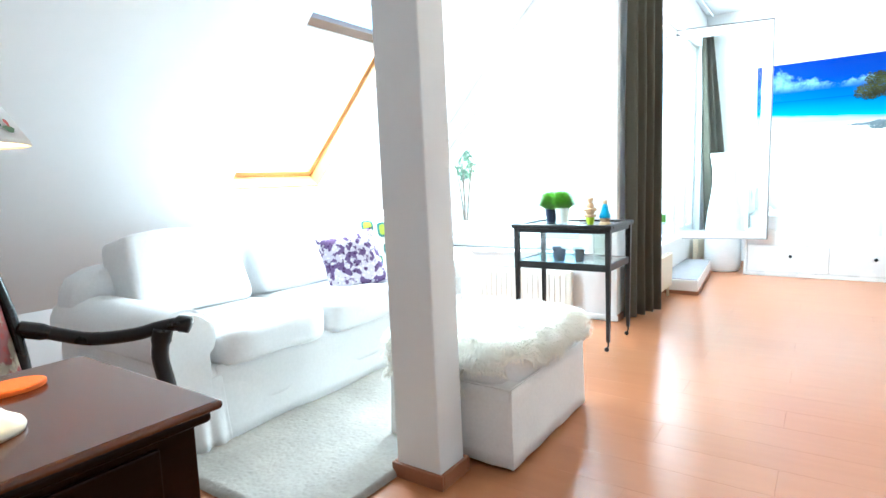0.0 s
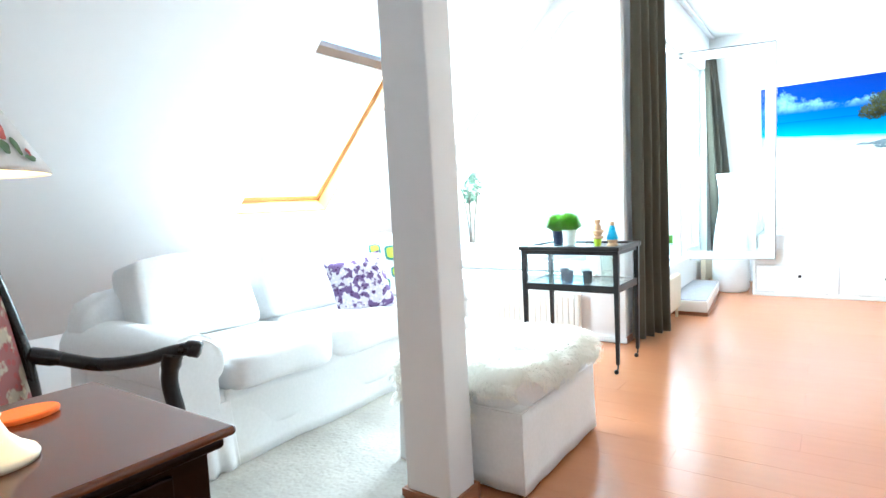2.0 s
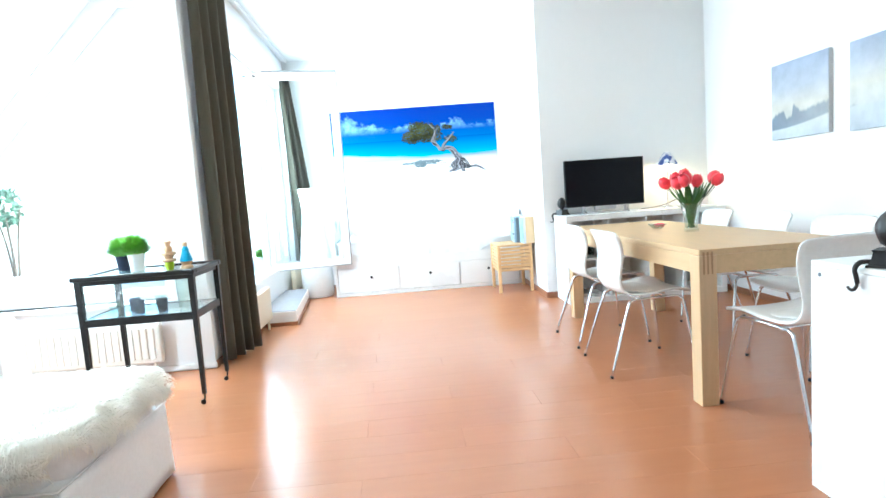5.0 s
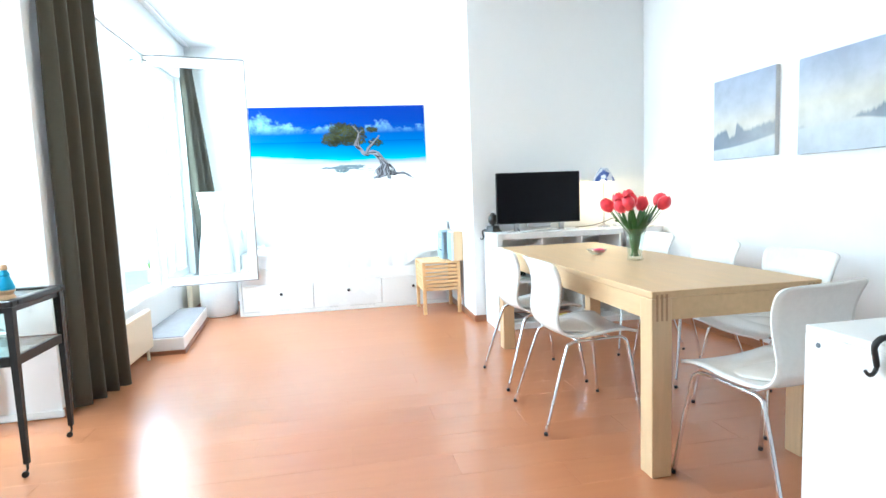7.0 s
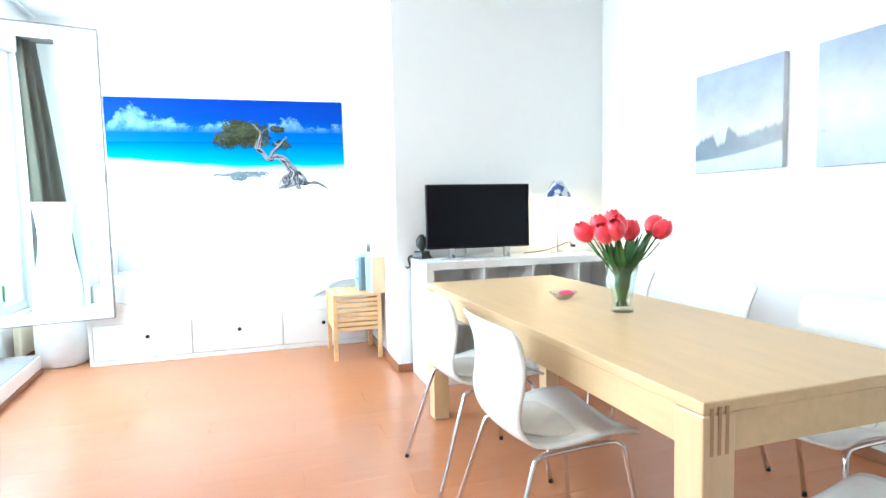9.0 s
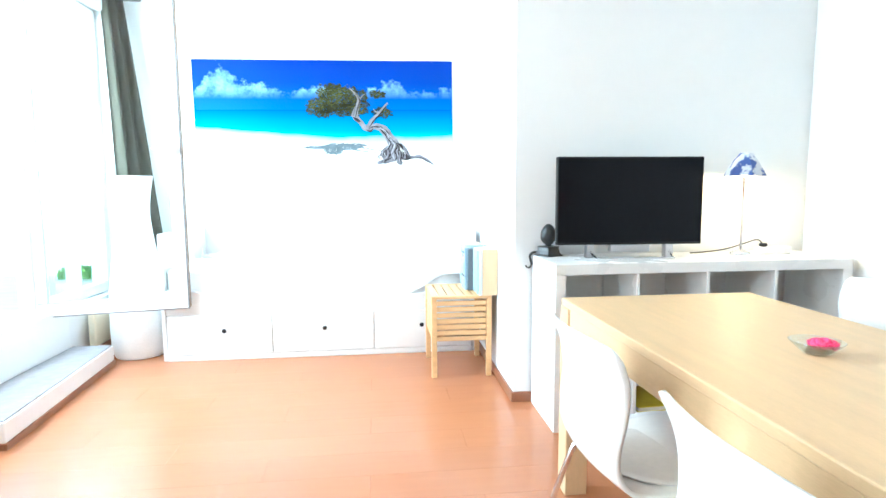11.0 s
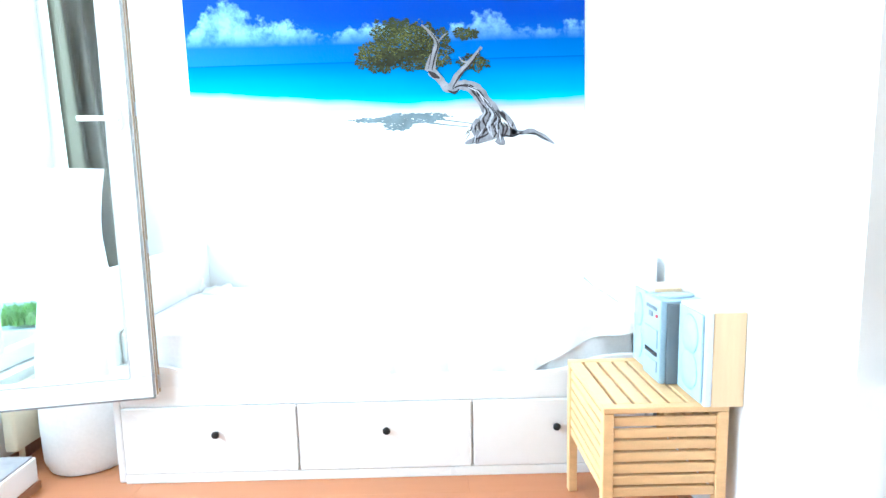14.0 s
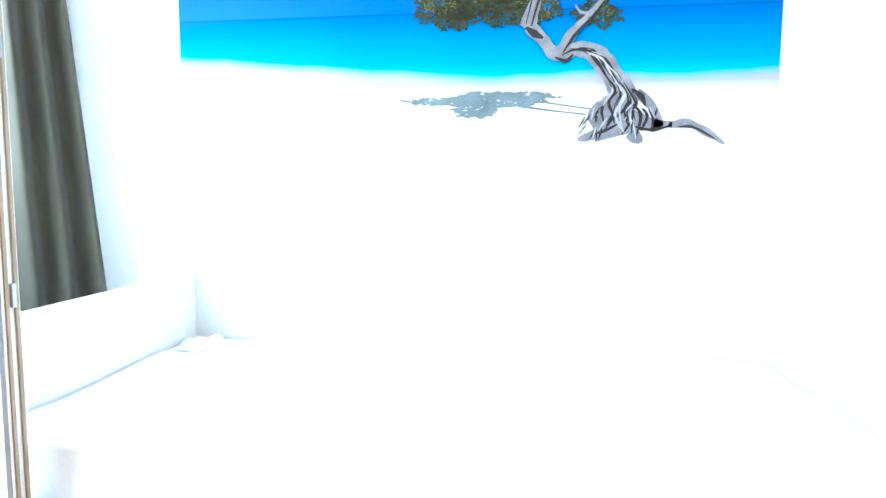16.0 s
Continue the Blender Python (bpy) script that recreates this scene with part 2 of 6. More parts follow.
TOYLIME = material("toy_lime", (0.45, 0.62, 0.02), 0.4)
TOYBLUE = material("toy_blue", (0.02, 0.36, 0.62), 0.4)
ORANGE = material("orange_felt", (0.85, 0.16, 0.02), 0.8, bump=0.2, bump_scale=300)
CERAMIC = material("cream_lamp_paint", (0.78, 0.73, 0.60), 0.3, vary=0.03)
SHADE = material("lampshade_fabric", (0.74, 0.72, 0.70), 0.9, bump=0.1, bump_scale=500)
SILVERBLUE = material("silver_blue_plastic", (0.30, 0.40, 0.48), 0.35, vary=0.03)
DARKGREY = material("grey_plastic", (0.16, 0.19, 0.22), 0.4)
GRILLE = material("pale_blue_grille", (0.34, 0.50, 0.56), 0.7, vary=0.08, scale=30, bump=0.3, bump_scale=400)
SHEET = material("white_bed_sheet", (0.82, 0.82, 0.83), 0.95, vary=0.012, bump=0.1, bump_scale=400, sheen=0.1)
LAMPWHITE = material("white_lamp_plastic", (0.82, 0.82, 0.81), 0.4)
CANVASEDGE = material("canvas_edge", (0.55, 0.55, 0.56), 0.9, bump=0.2, bump_scale=400)
GROUND = material("far_ground", (0.34, 0.35, 0.31), 0.95, vary=0.3, scale=0.05)
TERRACE = material("terrace_boards", (0.56, 0.54, 0.50), 0.8, vary=0.15, scale=3, stretch=(1, 12, 1))
FOLIAGE = material("tree_foliage", (0.07, 0.13, 0.085), 0.7, vary=0.4, scale=2)
BARK = material("tree_bark", (0.12, 0.09, 0.07), 0.9, vary=0.3, scale=8)
FACADE = material("far_render", (0.5, 0.48, 0.45), 0.9, vary=0.08, scale=1)
ROOFTILE = material("far_roof", (0.30, 0.13, 0.09), 0.8, vary=0.2, scale=4)
WINE = material("bottle_dark", (0.02, 0.03, 0.02), 0.15)
SKYWOOD = material("pine_frame", (0.42, 0.215, 0.07), 0.4, vary=0.1, scale=5, stretch=(2, 12, 2))
SKYDARK = material("brown_frame_bar", (0.13, 0.075, 0.045), 0.4, vary=0.1, scale=5)


# ---- structure ----
CEILING, BACK, RIGHT, REAR, KNEE = 2.85, 8.36, 6.85, -0.5, 0.04
GABLE, SIDE = 4.95, 2.50          # gable wall's plane; terrace wall's inner face
PIERX, TVWALL = 5.208, 6.405


def wall(name, *blocks):
    bm = bmesh.new()
    for b in blocks:
        box(bm, *b)
    return tagged(part(name, bm, WALL), "white painted smooth plaster wall", "wall", kind="structure")


wall("wall_back", (2.2, BACK, 0, PIERX + 1.8, BACK + 0.2, CEILING + 0.1))
wall("wall_alcove", (PIERX, TVWALL, 0, RIGHT + 0.2, BACK - 0.002, CEILING - 0.002))
wall("wall_right", (RIGHT, REAR, 0, RIGHT + 0.2, TVWALL - 0.002, CEILING - 0.002))
wall("wall_rear", (KNEE - 0.2, REAR - 0.2, 0, RIGHT + 0.2, REAR, CEILING - 0.002))
wall("wall_knee", (KNEE - 0.2, REAR, 0, KNEE, GABLE, 0.40))

# terrace wall: parapet, header, ends
wall("wall_terrace", (2.28, GABLE + 0.2, 0, SIDE, 8.358, 0.38), (2.28, GABLE + 0.2, 2.47, SIDE, 8.358, CEILING - 0.002),
     (2.28, GABLE + 0.2, 0.38, SIDE, 5.42, 2.47), (2.28, 8.12, 0.38, SIDE, 8.358, 2.47))

# gable wall with its trapezoid window
WIN = [(0.95, 0.50), (2.26, 0.50), (2.26, 2.43), (2.10, 2.43), (0.95, 1.22)]
bm = bmesh.new()
prism(bm, [(KNEE - 0.2, 0), (0.95, 0), (0.95, 1.22), (0.95, 1.60), (KNEE - 0.2, 0.42)], "y", GABLE, GABLE + 0.2)
prism(bm, [(0.95, 0), (2.26, 0), (2.26, 0.50), (0.95, 0.50)], "y", GABLE, GABLE + 0.2)
prism(bm, [(2.26, 0), (SIDE, 0), (SIDE, 2.847), (2.26, 2.847)], "y", GABLE, GABLE + 0.2)
prism(bm, [(0.95, 1.22), (2.10, 2.43), (2.10, 2.847), (0.95, 1.60)], "y", GABLE, GABLE + 0.2)
prism(bm, [(2.10, 2.43), (2.26, 2.43), (2.26, 2.847), (2.10, 2.847)], "y", GABLE, GABLE + 0.2)
tagged(part("wall_gable", bm, WALL), "white painted gable wall under the sloping roof", "wall", kind="structure")

# sloping roof with the skylight's opening: u up the slope, v along y, w outwards
TILTED = math.atan2(2.12, 2.0)
ct, st = math.cos(TILTED), math.sin(TILTED)
SLOPE = Matrix(((ct, 0, -st, 0.35), (0, 1, 0, 0), (st, 0, ct, 0.73), (0, 0, 0, 1)))
U0, U1, V0, V1, UT = 0.44, 1.80, 3.12, 3.87, 2.92
bm = bmesh.new()
for b in ((-0.65, REAR, 0, UT, V0, 0.22), (-0.65, V1, 0, UT, GABLE - 0.002, 0.22), (-0.65, V0, 0, U0, V1, 0.22), (U1, V0, 0, UT, V1, 0.22)):
    box(bm, *b, m=SLOPE)
tagged(part("ceiling_slope", bm, CEIL), "white painted sloping attic ceiling", "ceiling", kind="structure")
bm = bmesh.new()
box(bm, 2.30, REAR - 0.2, CEILING, RIGHT + 0.2, BACK + 0.2, CEILING + 0.2)
tagged(part("ceiling", bm, CEIL), "flat white painted ceiling", "ceiling", kind="structure")

tagged(part("baseboard", B(0.4, GABLE - 0.014, 0.008, SIDE + 0.012, GABLE - 0.001, 0.045, bevel=0.003), TRIMPAINT), "low white skirting below the gable window", "skirting", kind="structure")

# pillar
bm = B(2.47, 2.47, 0, 2.66, 2.62, CEILING - 0.002, bevel=0.006)
for v in bm.verts:
    v.co.x -= 0.016 * v.co.z        # the old post leans a little
pillar = tagged(part("pillar", bm, WALL), "square white painted pillar standing in the room", "pillar", kind="structure")
bm = bmesh.new()
for b in ((2.455, 2.455, 0.0, 2.675, 2.469, 0.055), (2.661, 2.469, 0.0, 2.675, 2.621, 0.055), (2.455, 2.469, 0.0, 2.469, 2.621, 0.055), (2.455, 2.621, 0.0, 2.675, 2.635, 0.055)):
    box(bm, *b, bevel=0.003)
tagged(part("baseboard", bm, SKIRTING), "reddish brown wooden skirting round the pillar", "skirting", kind="structure")
bm = bmesh.new()
for b in ((PIERX - 0.014, TVWALL - 0.014, 0, PIERX - 0.001, 8.35, 0.055), (PIERX - 0.001, TVWALL - 0.014, 0, RIGHT, TVWALL - 0.001, 0.055), (RIGHT - 0.014, REAR, 0, RIGHT - 0.001, TVWALL - 0.02, 0.055),
          (SIDE + 0.001, GABLE, 0, SIDE + 0.014, 6.15, 0.05), (SIDE + 0.001, 7.44, 0, SIDE + 0.014, 8.35, 0.05)):
    box(bm, *b, bevel=0.003)
tagged(part("baseboard", bm, SKIRTING), "reddish brown wooden skirting along the walls", "skirting", kind="structure")


def window_frame(bm, a0, a1, z0, z1, w, x0, x1, axis="x"):
    """A rectangular frame of bars w wide in a wall."""
    for p in ((a0, z0, a1, z0 + w), (a0, z1 - w, a1, z1), (a0, z0 + w, a0 + w, z1 - w), (a1 - w, z0 + w, a1, z1 - w)):
        if axis == "x":
            box(bm, x0, p[0], p[1], x1, p[2], p[3], bevel=0.006)
        else:
            box(bm, p[0], x0, p[1], p[2], x1, p[3], bevel=0.006)
    return bm


# terrace windows
w1 = thing("window_1", label="white framed terrace window with a fixed pane", category="window", kind="structure")
part("window_frame", window_frame(bmesh.new(), 5.42, 6.22, 0.385, 2.465, 0.075, 2.36, 2.43), TRIMPAINT, w1)
part("pane", B(2.385, 5.495, 0.46, 2.393, 6.145, 2.39), GLASS, w1).visible_shadow = False
w2 = thing("window_2", label="white framed terrace window beside the open sash", category="window", kind="structure")
part("window_frame", window_frame(bmesh.new(), 7.15, 8.12, 0.385, 2.465, 0.075, 2.36, 2.43), TRIMPAINT, w2)
part("mullion", B(2.362, 7.60, 0.46, 2.428, 7.68, 2.39, bevel=0.006), TRIMPAINT, w2)
for a, b in ((7.225, 7.60), (7.68, 8.045)):
    part("pane", B(2.385, a, 0.46, 2.393, b, 2.39), GLASS, w2).visible_shadow = False
wd = thing("window_frame_open", label="white frame of the open terrace window", category="window frame", kind="structure")
part("window_frame", window_frame(bmesh.new(), 6.22, 7.15, 0.385, 2.465, 0.05, 2.35, 2.42), TRIMPAINT, wd)
tagged(part("window_sill", B(2.30, 5.40, 0.385, 2.545, 6.15, 0.41, bevel=0.006), TRIMPAINT), "white window sill over a low radiator", "window sill", kind="structure")

# the sash that stands open into the room
ax, ay, bx, by = 2.385, 7.18, 3.25, 7.357
sash = thing("open_window", ax, ay, 0.372, math.degrees(math.atan2(by - ay, bx - ax)), "tall white glazed window standing wide open into the room", "window")
SW, SH = math.hypot(bx - ax, by - ay), 2.10
bm = bmesh.new()
for p in ((0, 0, SW, 0.085), (0, SH - 0.085, SW, SH), (0, 0.085, 0.085, SH - 0.085), (SW - 0.085, 0.085, SW, SH - 0.085)):
    box(bm, p[0], -0.03, p[1], p[2], 0.03, p[3], bevel=0.006)
part("sash_frame", bm, TRIMPAINT, sash)
part("pane", B(0.08, -0.004, 0.08, SW - 0.08, 0.004, SH - 0.08), GLASS, sash).visible_shadow = False
# grey strips on the rim's face draw the gasket together with its shadow
GASKET_SHADOW = material("gasket_shadow_grey", (0.20, 0.195, 0.19), 0.7, vary=0.15, scale=12)
bm = bmesh.new()
for p in ((0, 0, SW, 0.007), (0, SH - 0.010, SW, SH), (SW - 0.009, 0.007, SW, SH - 0.010)):
    box(bm, p[0], -0.0325, p[1], p[2], -0.0302, p[3])
part("gasket", bm, GASKET_SHADOW, sash, "grey strip for the gasket and its shadow round the frame's rim")
bm = bmesh.new()
for p in ((0.082, 0.082, SW - 0.082, 0.088), (0.082, SH - 0.088, SW - 0.082, SH - 0.082), (0.082, 0.088, 0.088, SH - 0.088), (SW - 0.088, 0.088, SW - 0.082, SH - 0.088)):
    box(bm, p[0], -0.0315, p[1], p[2], -0.0050, p[3])
part("glazing_bead", bm, material("glazing_bead", (0.50, 0.52, 0.52), 0.5), sash)
bm = bmesh.new()
box(bm, SW + 0.0005, -0.022, 0.01, SW + 0.004, -0.012, SH - 0.01)
box(bm, SW + 0.0005, 0.006, 0.01, SW + 0.005, 0.016, SH - 0.01)
part("seal", bm, material("worn_seal", (0.36, 0.27, 0.18), 0.7), sash, "brownish rubber seal along the edge")
for z in (0.03, 0.55, 1.05, 1.6):
    part("lock_plate", B(SW + 0.001, -0.008, z, SW + 0.009, 0.004, z + 0.05, bevel=0.002), STEEL, sash, "small steel locking plate")
bm = bmesh.new()
box(bm, SW - 0.055, -0.042, 1.0, SW - 0.03, -0.03, 1.07, bevel=0.004)
tube(bm, [(SW - 0.043, -0.04, 1.035), (SW - 0.043, -0.065, 1.035), (SW - 0.10, -0.068, 1.035), (SW - 0.16, -0.066, 1.035)], 0.009)
part("handle", bm, TRIMPAINT, sash, "white lever handle", smooth=True)
for z in (SH - 0.06, 0.0):
    bm = lathe(bmesh.new(), [(0.011, 0), (0.013, 0.006), (0.013, 0.05), (0.008, 0.07)], -0.012, -0.035, z - 0.02, n=12)
    tube(bm, spline([(-0.012, -0.035, z + 0.005), (0.02, -0.05, z + 0.012), (0.06, -0.045, z + 0.004)], 4), 0.006, n=8)
    tube(bm, spline([(-0.012, -0.035, z + 0.005), (-0.05, -0.06, z + 0.006), (-0.075, -0.055, z - 0.002)], 4), 0.006, n=8)
    part("hinge", bm, IRON, sash, "dark metal hinge with a stay arm", smooth="auto")
bm = bmesh.new()
box(bm, 0.0, -0.028, SH + 0.0005, SW, -0.012, SH + 0.006)
part("top_seal", bm, IRON, sash, "dark seal along the top edge")

# gable window
wg = thing("window_3", label="white trapezoid gable window under the roof slope", category="window", kind="structure")
bm = bmesh.new()
gy0, gy1 = GABLE + 0.08, GABLE + 0.15
d = Vector((2.10 - 0.95, 2.43 - 1.22)).normalized()
nx, nz = d.y * 0.09, -d.x * 0.09
prism(bm, [(0.95, 1.22), (2.10, 2.43), (2.10 + nx, 2.43 + nz), (0.95 + nx, 1.22 + nz)], "y", gy0, gy1)
box(bm, 0.95, gy0 + 0.002, 0.50, 1.02, gy1 - 0.002, 1.25, bevel=0.004)
box(bm, 2.19, gy0 + 0.002, 0.50, 2.26, gy1 - 0.002, 2.43, bevel=0.004)
box(bm, 1.0, gy0 + 0.004, 0.50, 2.2, gy1 - 0.004, 0.57, bevel=0.004)
box(bm, 2.08, gy0 + 0.004, 2.35, 2.2, gy1 - 0.004, 2.43, bevel=0.004)
part("window_frame", bm, TRIMPAINT, wg)
part("mullion", B(1.34, gy0 + 0.006, 0.55, 1.42, gy1 - 0.006, 1.60, bevel=0.004), TRIMPAINT, wg)
bm = bmesh.new()
prism(bm, [(1.0, 0.56), (2.2, 0.56), (2.2, 2.38), (2.12, 2.38), (1.0, 1.24)], "y", gy0 + 0.03, gy0 + 0.036)
part("pane", bm, GLASS, wg).visible_shadow = False
tagged(part("window_sill", B(0.9, GABLE - 0.06, 0.475, 2.30, GABLE + 0.08, 0.50, bevel=0.006), TRIMPAINT), "white sill under the gable window", "window sill", kind="structure")

# skylight
sl = thing("window_4", label="roof skylight with a pine frame", category="skylight", kind="structure")
sl.matrix_basis = SLOPE
bm = bmesh.new()
box(bm, U0 + 0.01, V0 + 0.002, 0.10, U0 + 0.05, V1 - 0.002, 0.15, bevel=0.004)
box(bm, U0 + 0.05, V0 + 0.002, 0.10, U1 - 0.24, V0 + 0.04, 0.15, bevel=0.004)
box(bm, U0 + 0.05, V1 - 0.04, 0.10, U1 - 0.24, V1 - 0.002, 0.15, bevel=0.004)
part("window_frame", bm, SKYWOOD, sl, "varnished pine frame")
bm = bmesh.new()
box(bm, U0 - 0.002, V0 + 0.002, -0.002, U0 + 0.012, V1 - 0.002, 0.10)
box(bm, U0 + 0.012, V1 - 0.012, -0.002, U1 - 0.24, V1 - 0.002, 0.10)
part("lining", bm, SKYWOOD, sl, "pine lining of the recess")
part("top_bar", B(U1 - 0.24, V0 + 0.003, 0.075, U1 - 0.19, V1 - 0.003, 0.15, bevel=0.004), SKYDARK, sl, "brown ventilation bar")
part("blind_bar", B(U1 - 0.29, V0 + 0.042, 0.085, U1 - 0.245, V1 - 0.042, 0.12, bevel=0.006), TRIMPAINT, sl, "white bar of the roller blind")
part("pane", B(U0 + 0.03, V0 + 0.02, 0.128, U1 - 0.02, V1 - 0.02, 0.136), GLASS, sl).visible_shadow = False

# step up to the terrace window
step = thing("terrace_step", 2.50, 6.12, 0, 0, "low white step with a grey carpet tread below the window", "step", kind="structure")


def skewed(bm):
    """The step's front runs a little askew to the wall."""
    for v in bm.verts:
        if v.co.x > 0.1:
            v.co.x += 0.095 * (1 - v.co.y / 1.25)
    return bm


part("riser", skewed(B(0.001, 0.004, 0.032, 0.245, 1.25, 0.128, bevel=0.005)), TRIMPAINT, step)
part("plinth", skewed(B(0.001, 0.0, 0.0, 0.251, 1.254, 0.032, bevel=0.002)), SKIRTING, step, "brown wooden plinth")
part("tread", skewed(B(0.001, 0.014, 0.128, 0.238, 1.24, 0.136, bevel=0.003)), CARPET, step, "grey carpeted tread")
part("sill_block", B(-0.20, 0.02, 0.14, 0.0005, 1.22, 0.40, bevel=0.008), TRIMPAINT, step)


def radiator(name, x, y, z, length, height, rz, label, ribbed=True, enamel=None):
    enamel = enamel or CREAM
    r = thing(name, x, y, z, rz, label, "radiator")
    part("panel", B(0, 0, 0, length, 0.05, height, bevel=0.012, seg=3), enamel, r)
    n = int(length / 0.045)
    bm = bmesh.new()
    for i in range(n):
        box(bm, 0.02 + i * 0.045, -0.007, 0.03, 0.045 + i * 0.045, 0.004, height - 0.03, bevel=0.003, seg=1)
    if ribbed:
        part("ribs", bm, enamel, r)
    else:
        bm.free()
    bm = bmesh.new()
    for i in range(int(length / 0.02)):
        box(bm, 0.01 + i * 0.02, 0.008, height + 0.0005, 0.018 + i * 0.02, 0.042, height + 0.004)
    part("grille", bm, enamel, r)
    for px in (0.06, length - 0.06):
        part("pipe", tube(bmesh.new(), [(px, 0.025, 0.01), (px, 0.025, -z)], 0.011), enamel, r)
    return r


radiator("radiator", 1.25, 4.87, 0.09, 0.94, 0.27, 0, "white ribbed panel radiator below the gable window", True, RADWHITE)
radiator("radiator", 2.64, 5.42, 0.085, 0.66, 0.285, 90, "cream flat panel radiator under the terrace window", False)
radiator("radiator", 2.60, 7.46, 0.10, 0.55, 0.26, 90, "cream flat panel radiator behind the white floor lamp", False)


def curtain(name, p0, p1, z0, z1, folds, amp, label, lean=0.0):
    """A gathered curtain hanging between two points of the plan."""
    a, b = Vector((*p0, 0)), Vector((*p1, 0))
    d = b - a
    nrm = Vector((-d.y, d.x, 0)).normalized()
    n, rows = folds * 12, 22
    verts, faces = [], []
    for j in range(rows + 1):
        t = j / rows
        z = z0 + (z1 - z0) * t
        for i in range(n + 1):
            s = i / n
            w = math.sin(s * folds * 2 * math.pi + 0.9 * math.sin(3 * s + 1.3)) * amp * (0.75 + 0.5 * noise.noise((s * 4, 0.3, 7)))
            w *= 1.0 - 0.35 * t
            sway = 0.012 * noise.noise((s * 3, t * 2.5, 2.2))
            flare = (s - 0.5) * (0.06 * (1 - t))
            p = a + d * (s + flare) + nrm * (w + sway)
            verts.append((p.x + lean * (1.45 - z) * (0.35 + 0.65 * s), p.y, z + (0.012 * noise.noise((s * 6, 1, 1)) if j == 0 else 0)))
    for j in range(rows):
        for i in range(n):
            k = j * (n + 1) + i
            faces.append((k, k + 1, k + n + 2, k + n + 1))
    c = thing(name, label=label, category="curtain")
    cloth = data_part("cloth", verts, faces, CURTAIN, c, smooth=True)
    so = cloth.modifiers.new("thick", "SOLIDIFY")
    so.thickness = 0.004
    bm = bmesh.new()
    box(bm, min(p0[0], p1[0]) - 0.03, min(p0[1], p1[1]) - 0.02, z1 - 0.01, max(p0[0], p1[0]) + 0.02, max(p0[1], p1[1]) + 0.02, z1 + 0.03, bevel=0.006)
    part("heading", bm, CURTAIN, c)
    return c


curtain("curtain", (2.575, 4.995), (2.675, 5.37), 0.03, 2.72, 4, 0.05, "dark olive floor-length curtain gathered at the wall corner")
curtain("curtain", (2.545, 8.07), (2.690, 8.25), 0.03, 2.60, 3, 0.050, "dark olive curtain gathered in the far corner", 0.10)
rail = tagged(part("curtain_rail", B(2.555, 4.99, 2.812, 2.578, 8.3, 2.832, bevel=0.004), TRIMPAINT), "white curtain rail under the ceiling", "curtain rail", kind="structure")


# ---- the sitting corner ----
sofa = thing("sofa", 0.80, 2.02, 0, 0, "white slipcovered sofa with loose cushions and a skirt", "sofa")
SL = 2.30
bm = bmesh.new()
soft(bm, 0.05, 0.06, 0.10, 0.90, SL - 0.06, 0.34, n=12)
part("base", bm, SLIP, sofa, smooth=True)


def skirt_panel(p0, p1, z1, drop, n=60, wave=0.008, flare=0.018, seed=1.0):
    a, b = Vector(p0), Vector(p1)
    d = b - a
    nrm = Vector((d.y, -d.x, 0)).normalized()
    verts, faces = [], []
    for j in range(7):
        t = j / 6
        for i in range(n + 1):
            s = i / n
            w = wave * t * (math.sin(s * n * 0.35 + seed) + noise.noise((s * 8, t, seed)) * 1.6) + flare * t
            p = a + d * s + d.normalized() * (s - 0.5) * 2.4 * flare * t + nrm * w
            verts.append((p.x, p.y, z1 - drop * t))
    for j in range(6):
        for i in range(n):
            k = j * (n + 1) + i
            faces.append((k, k + 1, k + n + 2, k + n + 1))
    return verts, faces


def skirt(name, parent, *spans, wave=0.008, flare=0.018):
    for i, (p0, p1, z1, drop) in enumerate(spans):
        v, f = skirt_panel(p0, p1, z1, drop, wave=wave, flare=flare, seed=1.7 * i + 0.4)
        o = data_part(name, v, f, SLIP, parent, smooth=True)
        o.modifiers.new("thick", "SOLIDIFY").thickness = 0.006


skirt("skirt", sofa, ((0.885, 0.26, 0), (0.885, SL - 0.26, 0), 0.34, 0.325), ((0.905, 0.01, 0), (0.905, 0.27, 0), 0.30, 0.285), ((0.10, 0.02, 0), (0.905, 0.02, 0), 0.30, 0.285), ((0.905, SL - 0.27, 0), (0.905, SL - 0.01, 0), 0.30, 0.285))


def rolled_arm(y0):
    prof = [(y0 + 0.03, 0.20), (y0 + 0.24, 0.20), (y0 + 0.235, 0.40)]
    for k in range(13):
        a = -0.45 + (math.pi + 0.9) * k / 12
        prof.append((y0 + 0.135 + 0.135 * math.cos(a), 0.475 + 0.125 * math.sin(a)))
    prof.append((y0 + 0.04, 0.40))
    b = bmesh.new()
    prism(b, prof, "x", 0.04, 0.915)
    bmesh.ops.bevel(b, geom=[e for e in b.edges if abs(e.verts[0].co.x - e.verts[1].co.x) < 1e-4 and e.verts[0].co.x > 0.9], offset=0.02, segments=3, affect="EDGES")
    return b


